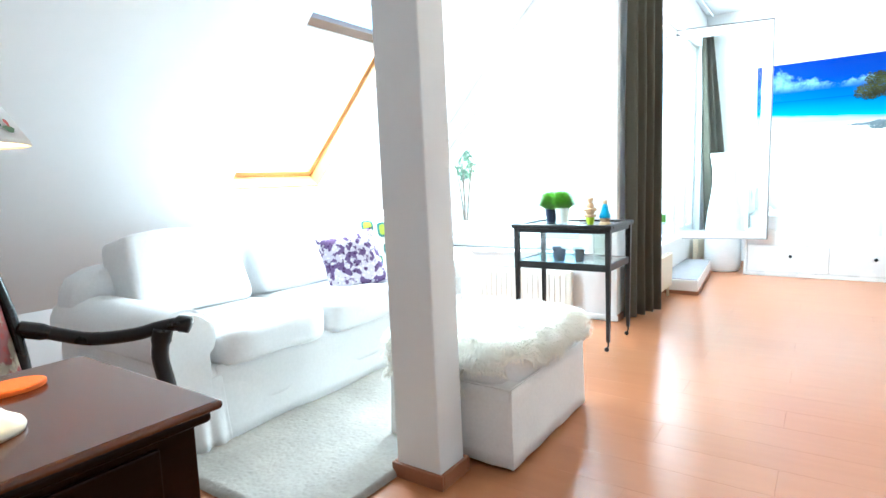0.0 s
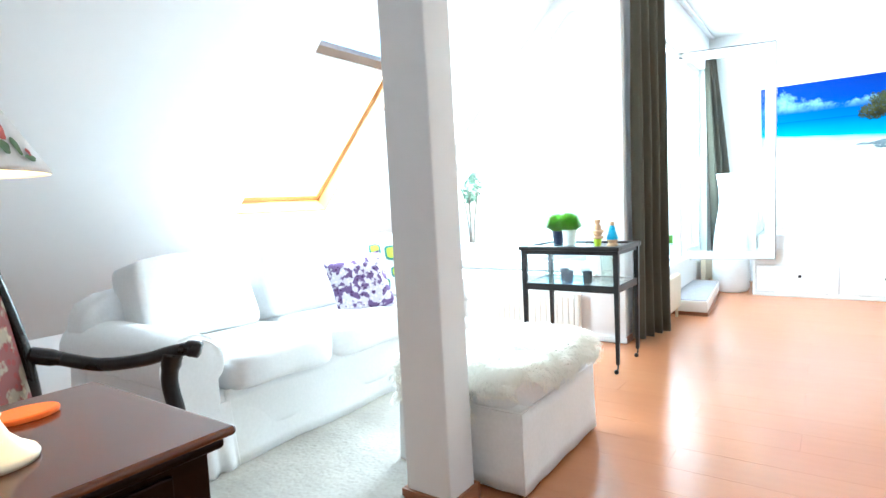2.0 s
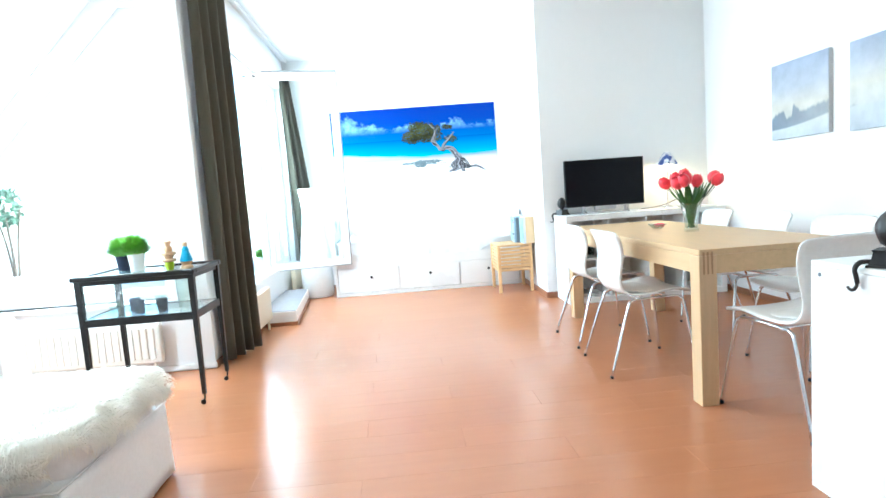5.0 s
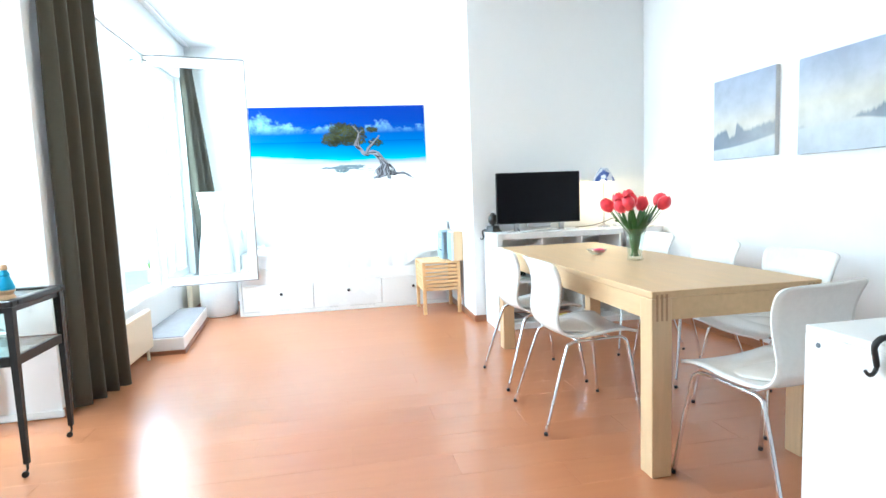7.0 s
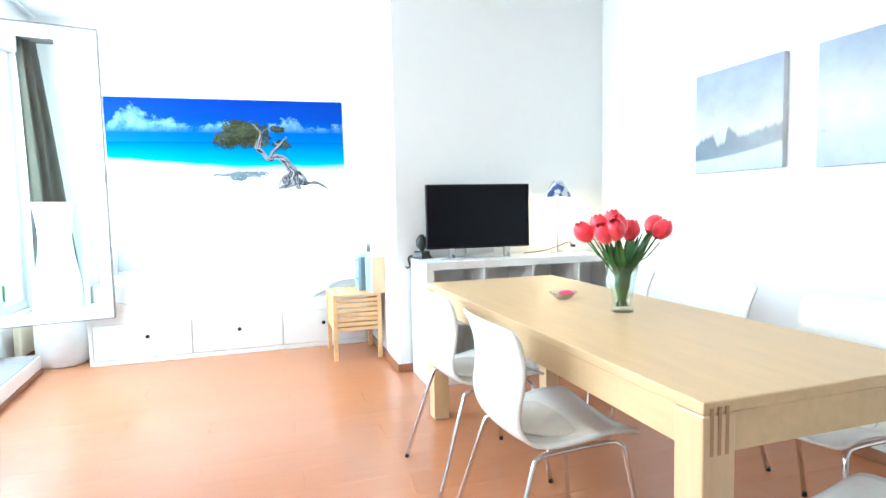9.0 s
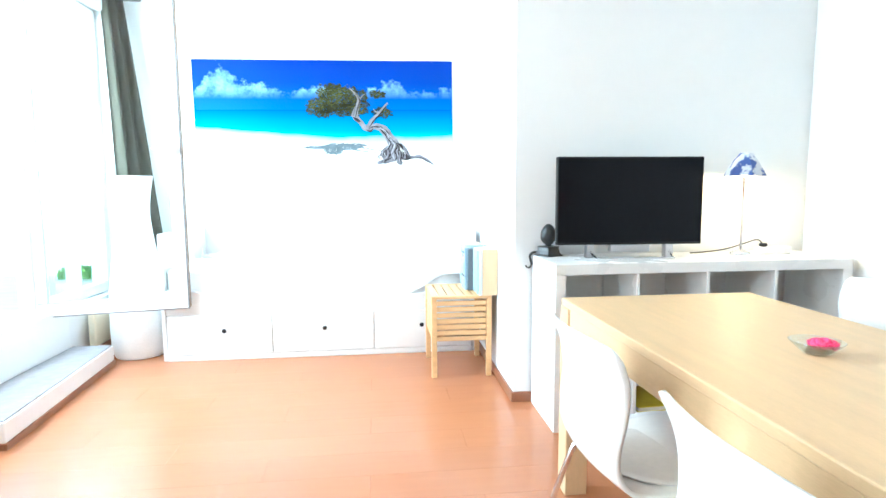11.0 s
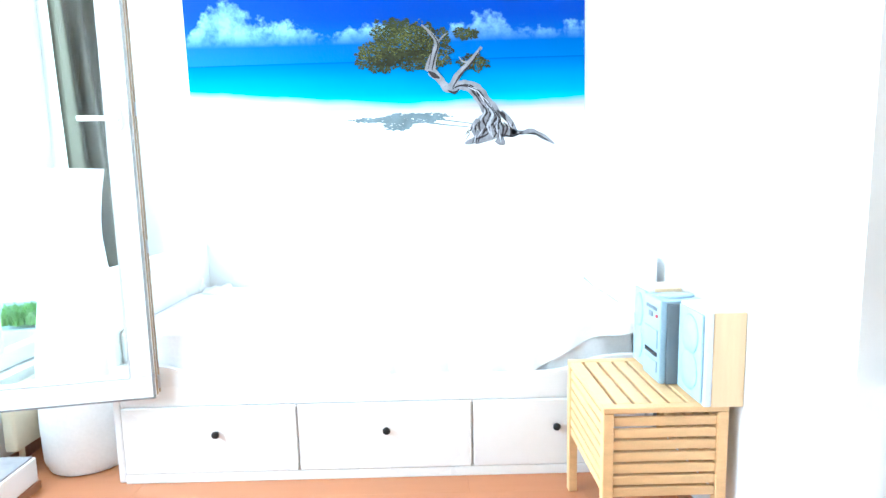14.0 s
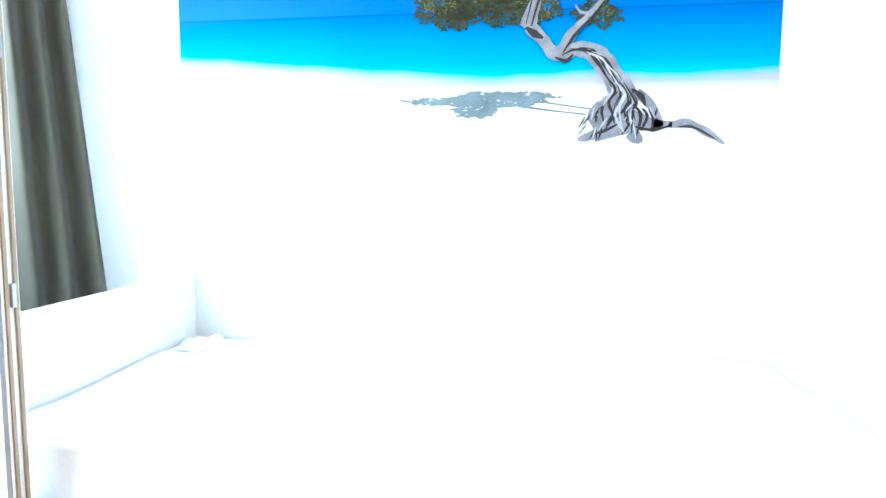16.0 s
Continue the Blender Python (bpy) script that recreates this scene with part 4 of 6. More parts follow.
def grass_pot(x, y, z, r, h, potmat, label):
    g = thing("potted_plant", x, y, z, 0, label, "plant")
    part("pot", lathe(bmesh.new(), [(r * 0.72, 0), (r * 0.75, 0.003), (r, h), (r - 0.006, h), (r - 0.01, h - 0.012), (0.001, h - 0.013)], n=28), potmat, g, smooth="auto")
    verts, faces = [], []
    for k in range(2400):
        # fine blades that spring from the pot and fill a domed tuft
        a, rr = rng.random() * 6.28, r * 0.8 * math.sqrt(rng.random())
        bx, by = rr * math.cos(a), rr * math.sin(a)
        a2, up = rng.random() * 6.28, rng.uniform(0.05, 1.0)
        ln = rng.uniform(0.088, 0.118) * (1 + 0.25 * noise.noise((math.cos(a2) * 2, math.sin(a2) * 2, up * 3)))
        wide = math.sqrt(1 - up * up) * ln * 0.92
        tall = 0.024 + up * ln * 0.9
        pts = []
        for q in (0, 0.55, 1):
            pts.append(Vector((bx * (1 - 0.5 * q) + math.cos(a2) * wide * q ** 1.3, by * (1 - 0.5 * q) + math.sin(a2) * wide * q ** 1.3, h - 0.012 + tall * q ** 0.75)))
        sd = Vector((-math.sin(a2), math.cos(a2), 0)) * 0.0028
        n0 = len(verts)
        verts += [tuple(pts[0] - sd), tuple(pts[0] + sd), tuple(pts[1] + sd * 1.3), tuple(pts[1] - sd * 1.3), tuple(pts[2])]
        faces += [(n0, n0 + 1, n0 + 2, n0 + 3), (n0 + 3, n0 + 2, n0 + 4)]
    data_part("leaves", verts, faces, LEAF, g)
    return g


grass_pot(2.210, 4.47, 0.759, 0.040, 0.092, NAVY, "bushy green plant in a dark navy pot")
grass_pot(2.318, 4.40, 0.759, 0.046, 0.100, WHITEPOT, "bushy green plant in a white pot")


def stacked_toy(x, y, z, rings, label):
    t = thing("stacking_toy", x, y, z, 0, label, "toy")
    h = 0
    for r0, r1, dh, mm in rings:
        part("ring", lathe(bmesh.new(), [(r0 * 0.9, h), (r0, h + dh * 0.15), ((r0 + r1) / 2, h + dh * 0.5), (r1, h + dh * 0.85), (r1 * 0.85, h + dh)], n=20), mm, t, smooth=True)
        h += dh
    return t


stacked_toy(2.545, 4.28, 0.759, ((0.018, 0.026, 0.05, TOYLIME), (0.036, 0.036, 0.016, TOYWOOD), (0.022, 0.03, 0.02, TOYWOOD), (0.04, 0.038, 0.018, TOYWOOD), (0.022, 0.02, 0.03, TOYWOOD), (0.012, 0.02, 0.03, TOYWOOD)), "stacked wooden ring toy with a lime foot")
stacked_toy(2.625, 4.31, 0.759, ((0.036, 0.03, 0.022, TOYWOOD), (0.024, 0.034, 0.02, TOYWOOD), (0.034, 0.02, 0.06, TOYBLUE), (0.02, 0.012, 0.025, TOYBLUE), (0.014, 0.012, 0.022, TOYWOOD)), "stacked wooden toy figure painted blue")


# ---- dining area ----
TX0, TX1, TY0, TY1, TZ = 5.175, 5.935, 3.54, 5.55, 0.74
table = thing("dining_table", 0, 0, 0, 0, "light birch dining table with thick square legs", "table")
part("tabletop", B(TX0 + 0.002, TY0 + 0.002, TZ - 0.028, TX1 - 0.002, TY1 - 0.002, TZ, bevel=0.004), BIRCH, table)
for b in ((TX0 + 0.086, TY0 + 0.006, TX1 - 0.086, TY0 + 0.03), (TX0 + 0.086, TY1 - 0.03, TX1 - 0.086, TY1 - 0.006), (TX0 + 0.006, TY0 + 0.086, TX0 + 0.03, TY1 - 0.086), (TX1 - 0.03, TY0 + 0.086, TX1 - 0.006, TY1 - 0.086)):
    part("apron", B(b[0], b[1], TZ - 0.115, b[2], b[3], TZ - 0.0285, bevel=0.002), BIRCH, table)
JOINT = material("joint_end_grain", (0.36, 0.21, 0.10), 0.5, vary=0.1)
for x in (TX0, TX1 - 0.085):
    for y in (TY0, TY1 - 0.085):
        leg = part("leg", B(x, y, 0, x + 0.085, y + 0.085, TZ - 0.0285, bevel=0.004), BIRCH_UP, table)
        if y == TY0:
            bm = bmesh.new()
            for k in range(3):
                box(bm, x + 0.018 + k * 0.02, y - 0.0015, TZ - 0.115, x + 0.026 + k * 0.02, y + 0.004, TZ - 0.012)
            part("finger_joint", bm, JOINT, leg, "dark end grain of the finger joint")

# shell chair
chair = thing("shell_chair", 0, 0, 0, 0, "white moulded shell chair on slim chrome legs", "chair", "chairs round the table")
prof = spline([(0, a, b) for a, b in ((0.225, 0.428), (0.19, 0.448), (0.10, 0.455), (0.0, 0.442), (-0.09, 0.438), (-0.15, 0.450), (-0.188, 0.490), (-0.197, 0.55), (-0.186, 0.63), (-0.187, 0.70), (-0.205, 0.76), (-0.232, 0.805))], 4)
NP, NW = len(prof), 16
verts, faces = [], []
for i, p in enumerate(prof):
    t = i / (NP - 1)
    half = 0.222 - 0.034 * math.sin(math.pi * min(1, max(0, (t - 0.15) / 0.85))) ** 2 - 0.012 * t
    if t < 0.10:
        half *= math.sqrt(max(0, 1 - ((0.10 - t) / 0.10) ** 2 * 0.24))
    if t > 0.93:
        half *= math.sqrt(max(0, 1 - ((t - 0.93) / 0.07) ** 2 * 0.36))
    for k in range(NW + 1):
        s = -1 + 2 * k / NW
        dip = 0.016 * s * s
        back = 1 if t > 0.55 else t / 0.55
        verts.append((half * s, p.y + dip * 1.6 * back, p.z + dip * (1 - back)))
for i in range(NP - 1):
    for k in range(NW):
        a = i * (NW + 1) + k
        faces.append((a, a + 1, a + NW + 2, a + NW + 1))
sh = data_part("shell", verts, faces, SHELL, chair, smooth=True)
sm = sh.modifiers.new("thick", "SOLIDIFY")
sm.thickness, sm.offset = 0.010, -1
part("seat_pad", lathe(bmesh.new(), [(0.150, 0.0), (0.156, 0.003), (0.154, 0.008), (0.140, 0.012), (0.05, 0.012)], n=32, m=pose(0, 0.02, 0.4515) @ Matrix.Diagonal((1, 1, 0.8, 1))), SHELL, chair, "round white seat pad", smooth=True)
for s in (1, -1):
    bm = bmesh.new()
    tube(bm, spline([(s * 0.235, 0.235, 0.0), (s * 0.195, 0.185, 0.36), (s * 0.186, 0.165, 0.415), (s * 0.18, 0.12, 0.425), (s * 0.18, -0.06, 0.420), (s * 0.182, -0.11, 0.41), (s * 0.19, -0.14, 0.36), (s * 0.225, -0.255, 0.0)], 5), 0.0085, n=8)
    leg = part("leg_frame", bm, CHROME, chair, "slim chrome legs", smooth=True)
    for fx, fy in ((s * 0.234, 0.234), (s * 0.224, -0.253)):
        part("foot_cap", lathe(bmesh.new(), [(0.0098, 0), (0.0098, 0.014)], fx, fy, 0, n=10), BLACK, leg, "black foot cap")
bm = bmesh.new()
tube(bm, [(-0.18, 0.10, 0.423), (0.18, 0.10, 0.423)], 0.008, n=8)
tube(bm, [(-0.18, -0.06, 0.42), (0.18, -0.06, 0.42)], 0.008, n=8)
part("cross_bar", bm, CHROME, chair, smooth=True)
chair.matrix_basis = pose(5.18, 4.245, 0, 0, 0, -90)
for x, y, r in ((5.185, 4.87, -88), (5.55, 3.37, 9), (6.06, 3.97, 94), (6.09, 4.64, 90), (6.11, 5.30, 88)):
    copy_thing(chair, pose(x, y, 0, 0, 0, r))

cl = thing("ceiling_lamp", 4.10, 4.10, CEILING, 0, "round lit ceiling lamp with a warm glass bowl", "lamp")
part("ceiling_plate", lathe(bmesh.new(), [(0.12, -0.03), (0.13, -0.02), (0.13, -0.001)], n=32), TRIMPAINT, cl, smooth="auto")
part("bowl", lathe(bmesh.new(), [(0.02, -0.125), (0.08, -0.115), (0.135, -0.085), (0.16, -0.045), (0.16, -0.031)], n=36), glowing("lit_bowl", (1, 0.80, 0.52), 6.0), cl, "glowing warm glass bowl", smooth="auto")
cll = new("dining_lamp_light", bpy.data.lights.new("dining_lamp_light", "POINT"))
cll.data.energy, cll.data.color, cll.data.shadow_soft_size = 0.4, (1, 0.90, 0.78), 0.16
cll.location = (4.10, 4.10, CEILING - 0.30)

# tulips
vx, vy = 5.625, 4.44
vase = thing("glass_vase", vx, vy, TZ, 0, "clear glass vase standing on the dining table", "vase")
part("vase_wall", lathe(bmesh.new(), [(0.040, 0), (0.043, 0.004), (0.040, 0.018), (0.037, 0.035), (0.044, 0.09), (0.062, 0.175), (0.060, 0.175), (0.041, 0.09), (0.034, 0.036), (0.030, 0.022), (0.001, 0.020)], n=32), CLEAR, vase, smooth=True)
bq = thing("tulip_bouquet", vx, vy, TZ + 0.021, 0, "bunch of red tulips with green leaves in the vase", "flowers")


def tulip_head(p, axis, s):
    b = bmesh.new()
    q = axis.to_track_quat("Z", "Y").to_matrix().to_4x4()
    for ringn, (rad, n, zoff) in enumerate(((0.0, 3, 0), (0.0, 3, 0.003))):
        for k in range(n):
            a = 2 * math.pi * (k + 0.5 * ringn) / n
            grid = []
            for j in range(7):
                t = j / 6
                r = (0.022 * math.sin(math.pi * (0.12 + 0.72 * t)) + 0.002) * (1 + 0.12 * (1 - ringn))
                wid = 1.15 * math.sin(math.pi * (0.18 + 0.80 * t)) ** 0.7
                row = []
                for i in range(5):
                    aa = a + (i / 4 - 0.5) * 2 * wid
                    row.append(b.verts.new((r * math.cos(aa), r * math.sin(aa), 0.058 * t + zoff)))
                grid.append(row)
            for j in range(6):
                for i in range(4):
                    b.faces.new((grid[j][i], grid[j][i + 1], grid[j + 1][i + 1], grid[j + 1][i]))
    b.transform(Matrix.Translation(p) @ q @ Matrix.Diagonal((s, s, s, 1)))
    return b


rng = random.Random(11)
heads = [(-0.105, 0.02, 0.255), (-0.075, -0.03, 0.25), (-0.05, 0.03, 0.275), (-0.03, -0.025, 0.272), (-0.018, 0.015, 0.290), (-0.055, -0.05, 0.262), (0.040, 0.02, 0.252), (0.112, -0.02, 0.258), (0.125, 0.03, 0.275)]
for hx, hy, hz in heads:
    hx, hy = hx * 1.22, hy * 1.2
    top = Vector((hx, hy, hz))
    bm = bmesh.new()
    pts = spline([(-hx * 0.15, -hy * 0.2, 0.0), (hx * 0.12, hy * 0.2, 0.10), (hx * 0.6, hy * 0.6, hz * 0.72), top], 4)
    tube(bm, pts, 0.0035, n=6)
    st = part("stem", bm, TULIPLEAF, bq, smooth=True)
    ax_ = (top - pts[-4]).normalized()
    part("flower", tulip_head(top - ax_ * 0.004, ax_, 1.35), TULIP, st, "red tulip flower", smooth=True)
for k in range(24):
    a = rng.uniform(0, 6.28)
    ln = rng.uniform(0.18, 0.27)
    lean = rng.uniform(0.25, 0.55)
    w = rng.uniform(0.016, 0.026)
    b = bmesh.new()
    rows = []
    for j in range(9):
        t = j / 8
        c = Vector((math.cos(a) * (0.012 + lean * ln * t ** 1.6), math.sin(a) * (0.012 + lean * ln * t ** 1.6), 0.02 + ln * t))
        if c.z < 0.165 and math.hypot(c.x, c.y) > 0.03:
            c.x, c.y = c.x * 0.6, c.y * 0.6
        sd = Vector((-math.sin(a), math.cos(a), 0)) * w * math.sin(math.pi * (0.08 + 0.9 * t)) ** 0.8 * (0.6 if t < .4 else 1)
        nr = Vector((math.cos(a), math.sin(a), 0)) * 0.004
        rows.append([b.verts.new(c - sd), b.verts.new(c + nr), b.verts.new(c + sd)])
    for j in range(8):
        for i in range(2):
            b.faces.new((rows[j][i], rows[j][i + 1], rows[j + 1][i + 1], rows[j + 1][i]))
    part("leaf", b, TULIPLEAF, bq, smooth=True)
bowl = thing("glass_bowl", 5.565, 4.775, TZ, 0, "small clear glass bowl on the dining table", "bowl")
part("bowl_wall", lathe(bmesh.new(), [(0.025, 0), (0.03, 0.002), (0.062, 0.032), (0.060, 0.033), (0.028, 0.006), (0.001, 0.005)], n=32), CLEAR, bowl, smooth=True)
PINK = material("pink_petals", (0.80, 0.04, 0.16), 0.5, vary=0.25, scale=60)
bm = bmesh.new()
for k in range(26):
    a, rr = k * 2.4, 0.006 + 0.026 * math.sqrt(k / 26)
    soft(bm, -0.010, -0.004, -0.009, 0.010, 0.004, 0.009, n=2.5, cuts=2, m=pose(5.580 + rr * math.cos(a), 4.770 + rr * math.sin(a), TZ + 0.034 - 0.35 * rr, 25, 0, math.degrees(a) + 90))
tagged(part("flower_head", bm, PINK, smooth=True), "deep pink flower head lying in the glass bowl", "flower")

# cube shelf with the television
shelf = thing("cube_shelf", 5.30, 5.995, 0, 0, "white cube shelf two rows high with eight open compartments", "shelf")
W, H, D_ = 1.49, 0.80, 0.39
part("top_board", B(0, 0, H - 0.05, W, D_, H, bevel=0.002), WHITELAC, shelf)
part("bottom_board", B(0, 0, 0, W, D_, 0.05, bevel=0.002), WHITELAC, shelf)
part("side_board", B(0, 0.0005, 0.0502, 0.05, D_, H - 0.0502, bevel=0.002), WHITELAC, shelf)
part("side_board", B(W - 0.05, 0.0005, 0.0502, W, D_, H - 0.0502, bevel=0.002), WHITELAC, shelf)
part("middle_board", B(0.0502, 0.003, 0.387, W - 0.0502, D_, 0.403, bevel=0.001), WHITELAC, shelf)
for i in (1, 2, 3):
    x = 0.05 + i * (W - 0.1) / 4
    part("divider", B(x - 0.008, 0.003, 0.0502, x + 0.008, D_, 0.3868, bevel=0.001), WHITELAC, shelf)
    part("divider", B(x - 0.008, 0.003, 0.4032, x + 0.008, D_, H - 0.0502, bevel=0.001), WHITELAC, shelf)

tv = thing("television", 5.742, 6.20, H, -3, "flat black television on a chrome bar stand", "television")
part("bezel", B(-0.37, 0.0, 0.065, 0.37, 0.035, 0.50, bevel=0.006), BLACK, tv)
part("screen", B(-0.362, -0.003, 0.078, 0.362, 0.0002, 0.492), SCREEN, tv)
part("rear_shell", B(-0.22, 0.033, 0.10, 0.22, 0.07, 0.40, bevel=0.01), BLACK, tv)
bm = bmesh.new()
tube(bm, spline([(-0.20, -0.01, 0.03), (-0.19, -0.06, 0.008), (-0.16, -0.085, 0.006), (0.16, -0.085, 0.006), (0.19, -0.06, 0.008), (0.20, -0.01, 0.03)], 5), 0.006, n=8)
part("stand", bm, CHROME, tv, "chrome bar foot", smooth=True)
bm = bmesh.new()
box(bm, -0.10, -0.012, 0.03, 0.10, 0.03, 0.066, bevel=0.005)
box(bm, -0.22, -0.012, 0.0, -0.18, 0.03, 0.067, bevel=0.004)
box(bm, 0.18, -0.012, 0.0, 0.22, 0.03, 0.067, bevel=0.004)
part("neck", bm, STEEL, tv)
egg = thing("egg_ornament", 5.368, 6.335, H, 0, "black cast iron egg on a square foot with a hook", "ornament")
bm = bmesh.new()
outline = ((0.052, 0.0), (0.052, 0.006), (0.046, 0.010), (0.040, 0.026), (0.037, 0.044), (0.040, 0.050))
for (r0, h0), (r1, h1) in zip(outline, outline[1:]):
    lo = [bm.verts.new((sx * r0, sy * r0, h0)) for sx, sy in ((-1, -1), (1, -1), (1, 1), (-1, 1))]
    hi = [bm.verts.new((sx * r1, sy * r1, h1)) for sx, sy in ((-1, -1), (1, -1), (1, 1), (-1, 1))]
    for i in range(4):
        bm.faces.new((lo[i], lo[(i + 1) % 4], hi[(i + 1) % 4], hi[i]))
bm.faces.new(hi)
bmesh.ops.remove_doubles(bm, verts=list(bm.verts), dist=1e-5)
bm.transform(pose(0, 0, 0, 0, 0, 28))
part("foot", bm, IRON, egg)
bm = lathe(bmesh.new(), [(0.016, 0.049), (0.015, 0.058), (0.026, 0.066), (0.036, 0.084), (0.040, 0.104), (0.037, 0.126), (0.028, 0.147), (0.014, 0.161), (0.002, 0.165)], n=32)
for v in bm.verts:
    v.co += Vector((v.co.x, v.co.y, 0)) * 0.16 * noise.noise(v.co * 70)
part("egg", bm, IRON, egg, "rough cast egg", smooth=True)
bm = tube(bmesh.new(), spline([(-0.03, 0.02, 0.012), (-0.055, 0.03, 0.016), (-0.074, 0.036, 0.013), (-0.086, 0.04, -0.004), (-0.080, 0.04, -0.032), (-0.077, 0.04, -0.050), (-0.086, 0.041, -0.064), (-0.099, 0.042, -0.064), (-0.108, 0.043, -0.054)], 5), [0.007] * 15 + [0.0065] * 10 + [0.005] * 10 + [0.004] * 6, n=8)
part("hook", bm, IRON, egg, "curled iron hook", smooth=True)
lamp2 = thing("table_lamp", 6.36, 6.23, H, 0, "slim chrome lamp with a blue and white shade standing lit", "lamp")
part("base", lathe(bmesh.new(), [(0.05, 0), (0.052, 0.006), (0.045, 0.014), (0.02, 0.022), (0.012, 0.03)], n=28), CHROME, lamp2, smooth=True)
part("stem", lathe(bmesh.new(), [(0.006, 0.03), (0.005, 0.41), (0.012, 0.42), (0.012, 0.44)], n=12), CHROME, lamp2, smooth=True)
BLUESHADE = pattern_cloth("blue_print_shade", (0.62, 0.64, 0.70), (0.06, 0.10, 0.30), 14, 0.49, 0.55)
bm = bmesh.new()
rings = [[bm.verts.new((r * math.cos(2 * math.pi * i / 6 + 0.3) + ox, r * math.sin(2 * math.pi * i / 6 + 0.3), h)) for i in range(6)] for r, h, ox in ((0.10, 0.405, 0.0), (0.062, 0.475, 0.002), (0.03, 0.52, 0.004))]
for a, c in zip(rings, rings[1:]):
    for i in range(6):
        bm.faces.new((a[i], a[(i + 1) % 6], c[(i + 1) % 6], c[i]))
bm.faces.new(rings[-1])
o = part("shade", bm, BLUESHADE, lamp2, "folded blue and white shade")
o.modifiers.new("thick", "SOLIDIFY").thickness = 0.002
part("bulb", lathe(bmesh.new(), [(0.008, 0.40), (0.018, 0.425), (0.015, 0.45)], n=14), glowing("warm_bulb_small", (1, 0.66, 0.30), 20), lamp2, smooth=True)
l2 = new("shelf_lamp_light", bpy.data.lights.new("shelf_lamp_light", "POINT"))
l2.data.energy, l2.data.color, l2.data.shadow_soft_size = 0.8, (1, 0.68, 0.34), 0.02
l2.location = (6.36, 6.23, H + 0.395)
ps = thing("power_strip", 6.55, 6.24, H, 4, "white power strip with a black plug in it", "power strip")
part("strip_body", B(-0.09, -0.028, 0, 0.09, 0.028, 0.038, bevel=0.008, seg=3), WHITELAC, ps)
part("plug", B(-0.075, -0.016, 0.0382, -0.045, 0.016, 0.058, bevel=0.006), BLACK, ps)
bm = bmesh.new()
tube(bm, spline([(6.49, 6.24, H + 0.05), (6.46, 6.245, H + 0.075), (6.40, 6.29, H + 0.045), (6.31, 6.30, H + 0.02), (6.2, 6.30, H + 0.008), (6.12, 6.29, H + 0.006)], 5), 0.003, n=6)
tagged(part("power_cable", bm, BLACK, smooth=True), "thin black cable running to the power strip", "cable")

# things in the shelf's compartments
for i, (gx, gy) in enumerate(((5.42, 6.08), (5.50, 6.10), (5.43, 6.20), (5.52, 6.22), (5.58, 6.12), (5.60, 6.24))):
    b = lathe(bmesh.new(), [(0.028, 0), (0.03, 0.003), (0.005, 0.008), (0.004, 0.06), (0.024, 0.085), (0.032, 0.12), (0.028, 0.16), (0.0265, 0.16), (0.030, 0.12), (0.022, 0.088), (0.001, 0.07)], n=18, m=pose(gx, gy, 0.4035))
    tagged(part("wine_glass", b, CLEAR, smooth=True), "clear stemmed wine glass standing in the shelf", "glass", "glasses in the shelf")
for gx, gy, h in ((5.56, 6.30, 0.10), (5.62, 6.31, 0.12)):
    b = lathe(bmesh.new(), [(0.03, 0), (0.03, h * 0.6), (0.012, h * 0.8), (0.012, h)], n=16, m=pose(gx, gy, 0.4035))
    tagged(part("bottle", b, WINE, smooth=True), "small dark glass bottle in the shelf", "bottle")
BOOKS = (material("book_cover_brown", (0.16, 0.10, 0.06), 0.6), material("book_cover_grey", (0.25, 0.25, 0.26), 0.6), material("book_cover_yellow", (0.62, 0.50, 0.03), 0.6))
PAPER = material("book_pages", (0.72, 0.70, 0.62), 0.9)
for bxx, z, mm, w in ((5.36, 0.0505, 1, 0.20), (6.12, 0.4035, 0, 0.24), (6.12, 0.4300, 1, 0.22), (5.75, 0.0505, 2, 0.21)):
    bk = thing("book", bxx, 6.06, z, 3, ("closed brown book", "closed grey book", "closed yellow book")[mm] + " lying in the shelf", "book")
    part("cover", B(0, 0, 0, w, 0.27, 0.003), BOOKS[mm], bk)
    part("pages", B(0.003, 0.004, 0.0032, w - 0.004, 0.266, 0.0218), PAPER, bk)
    part("cover", B(0, 0, 0.022, w, 0.27, 0.0255), BOOKS[mm], bk)


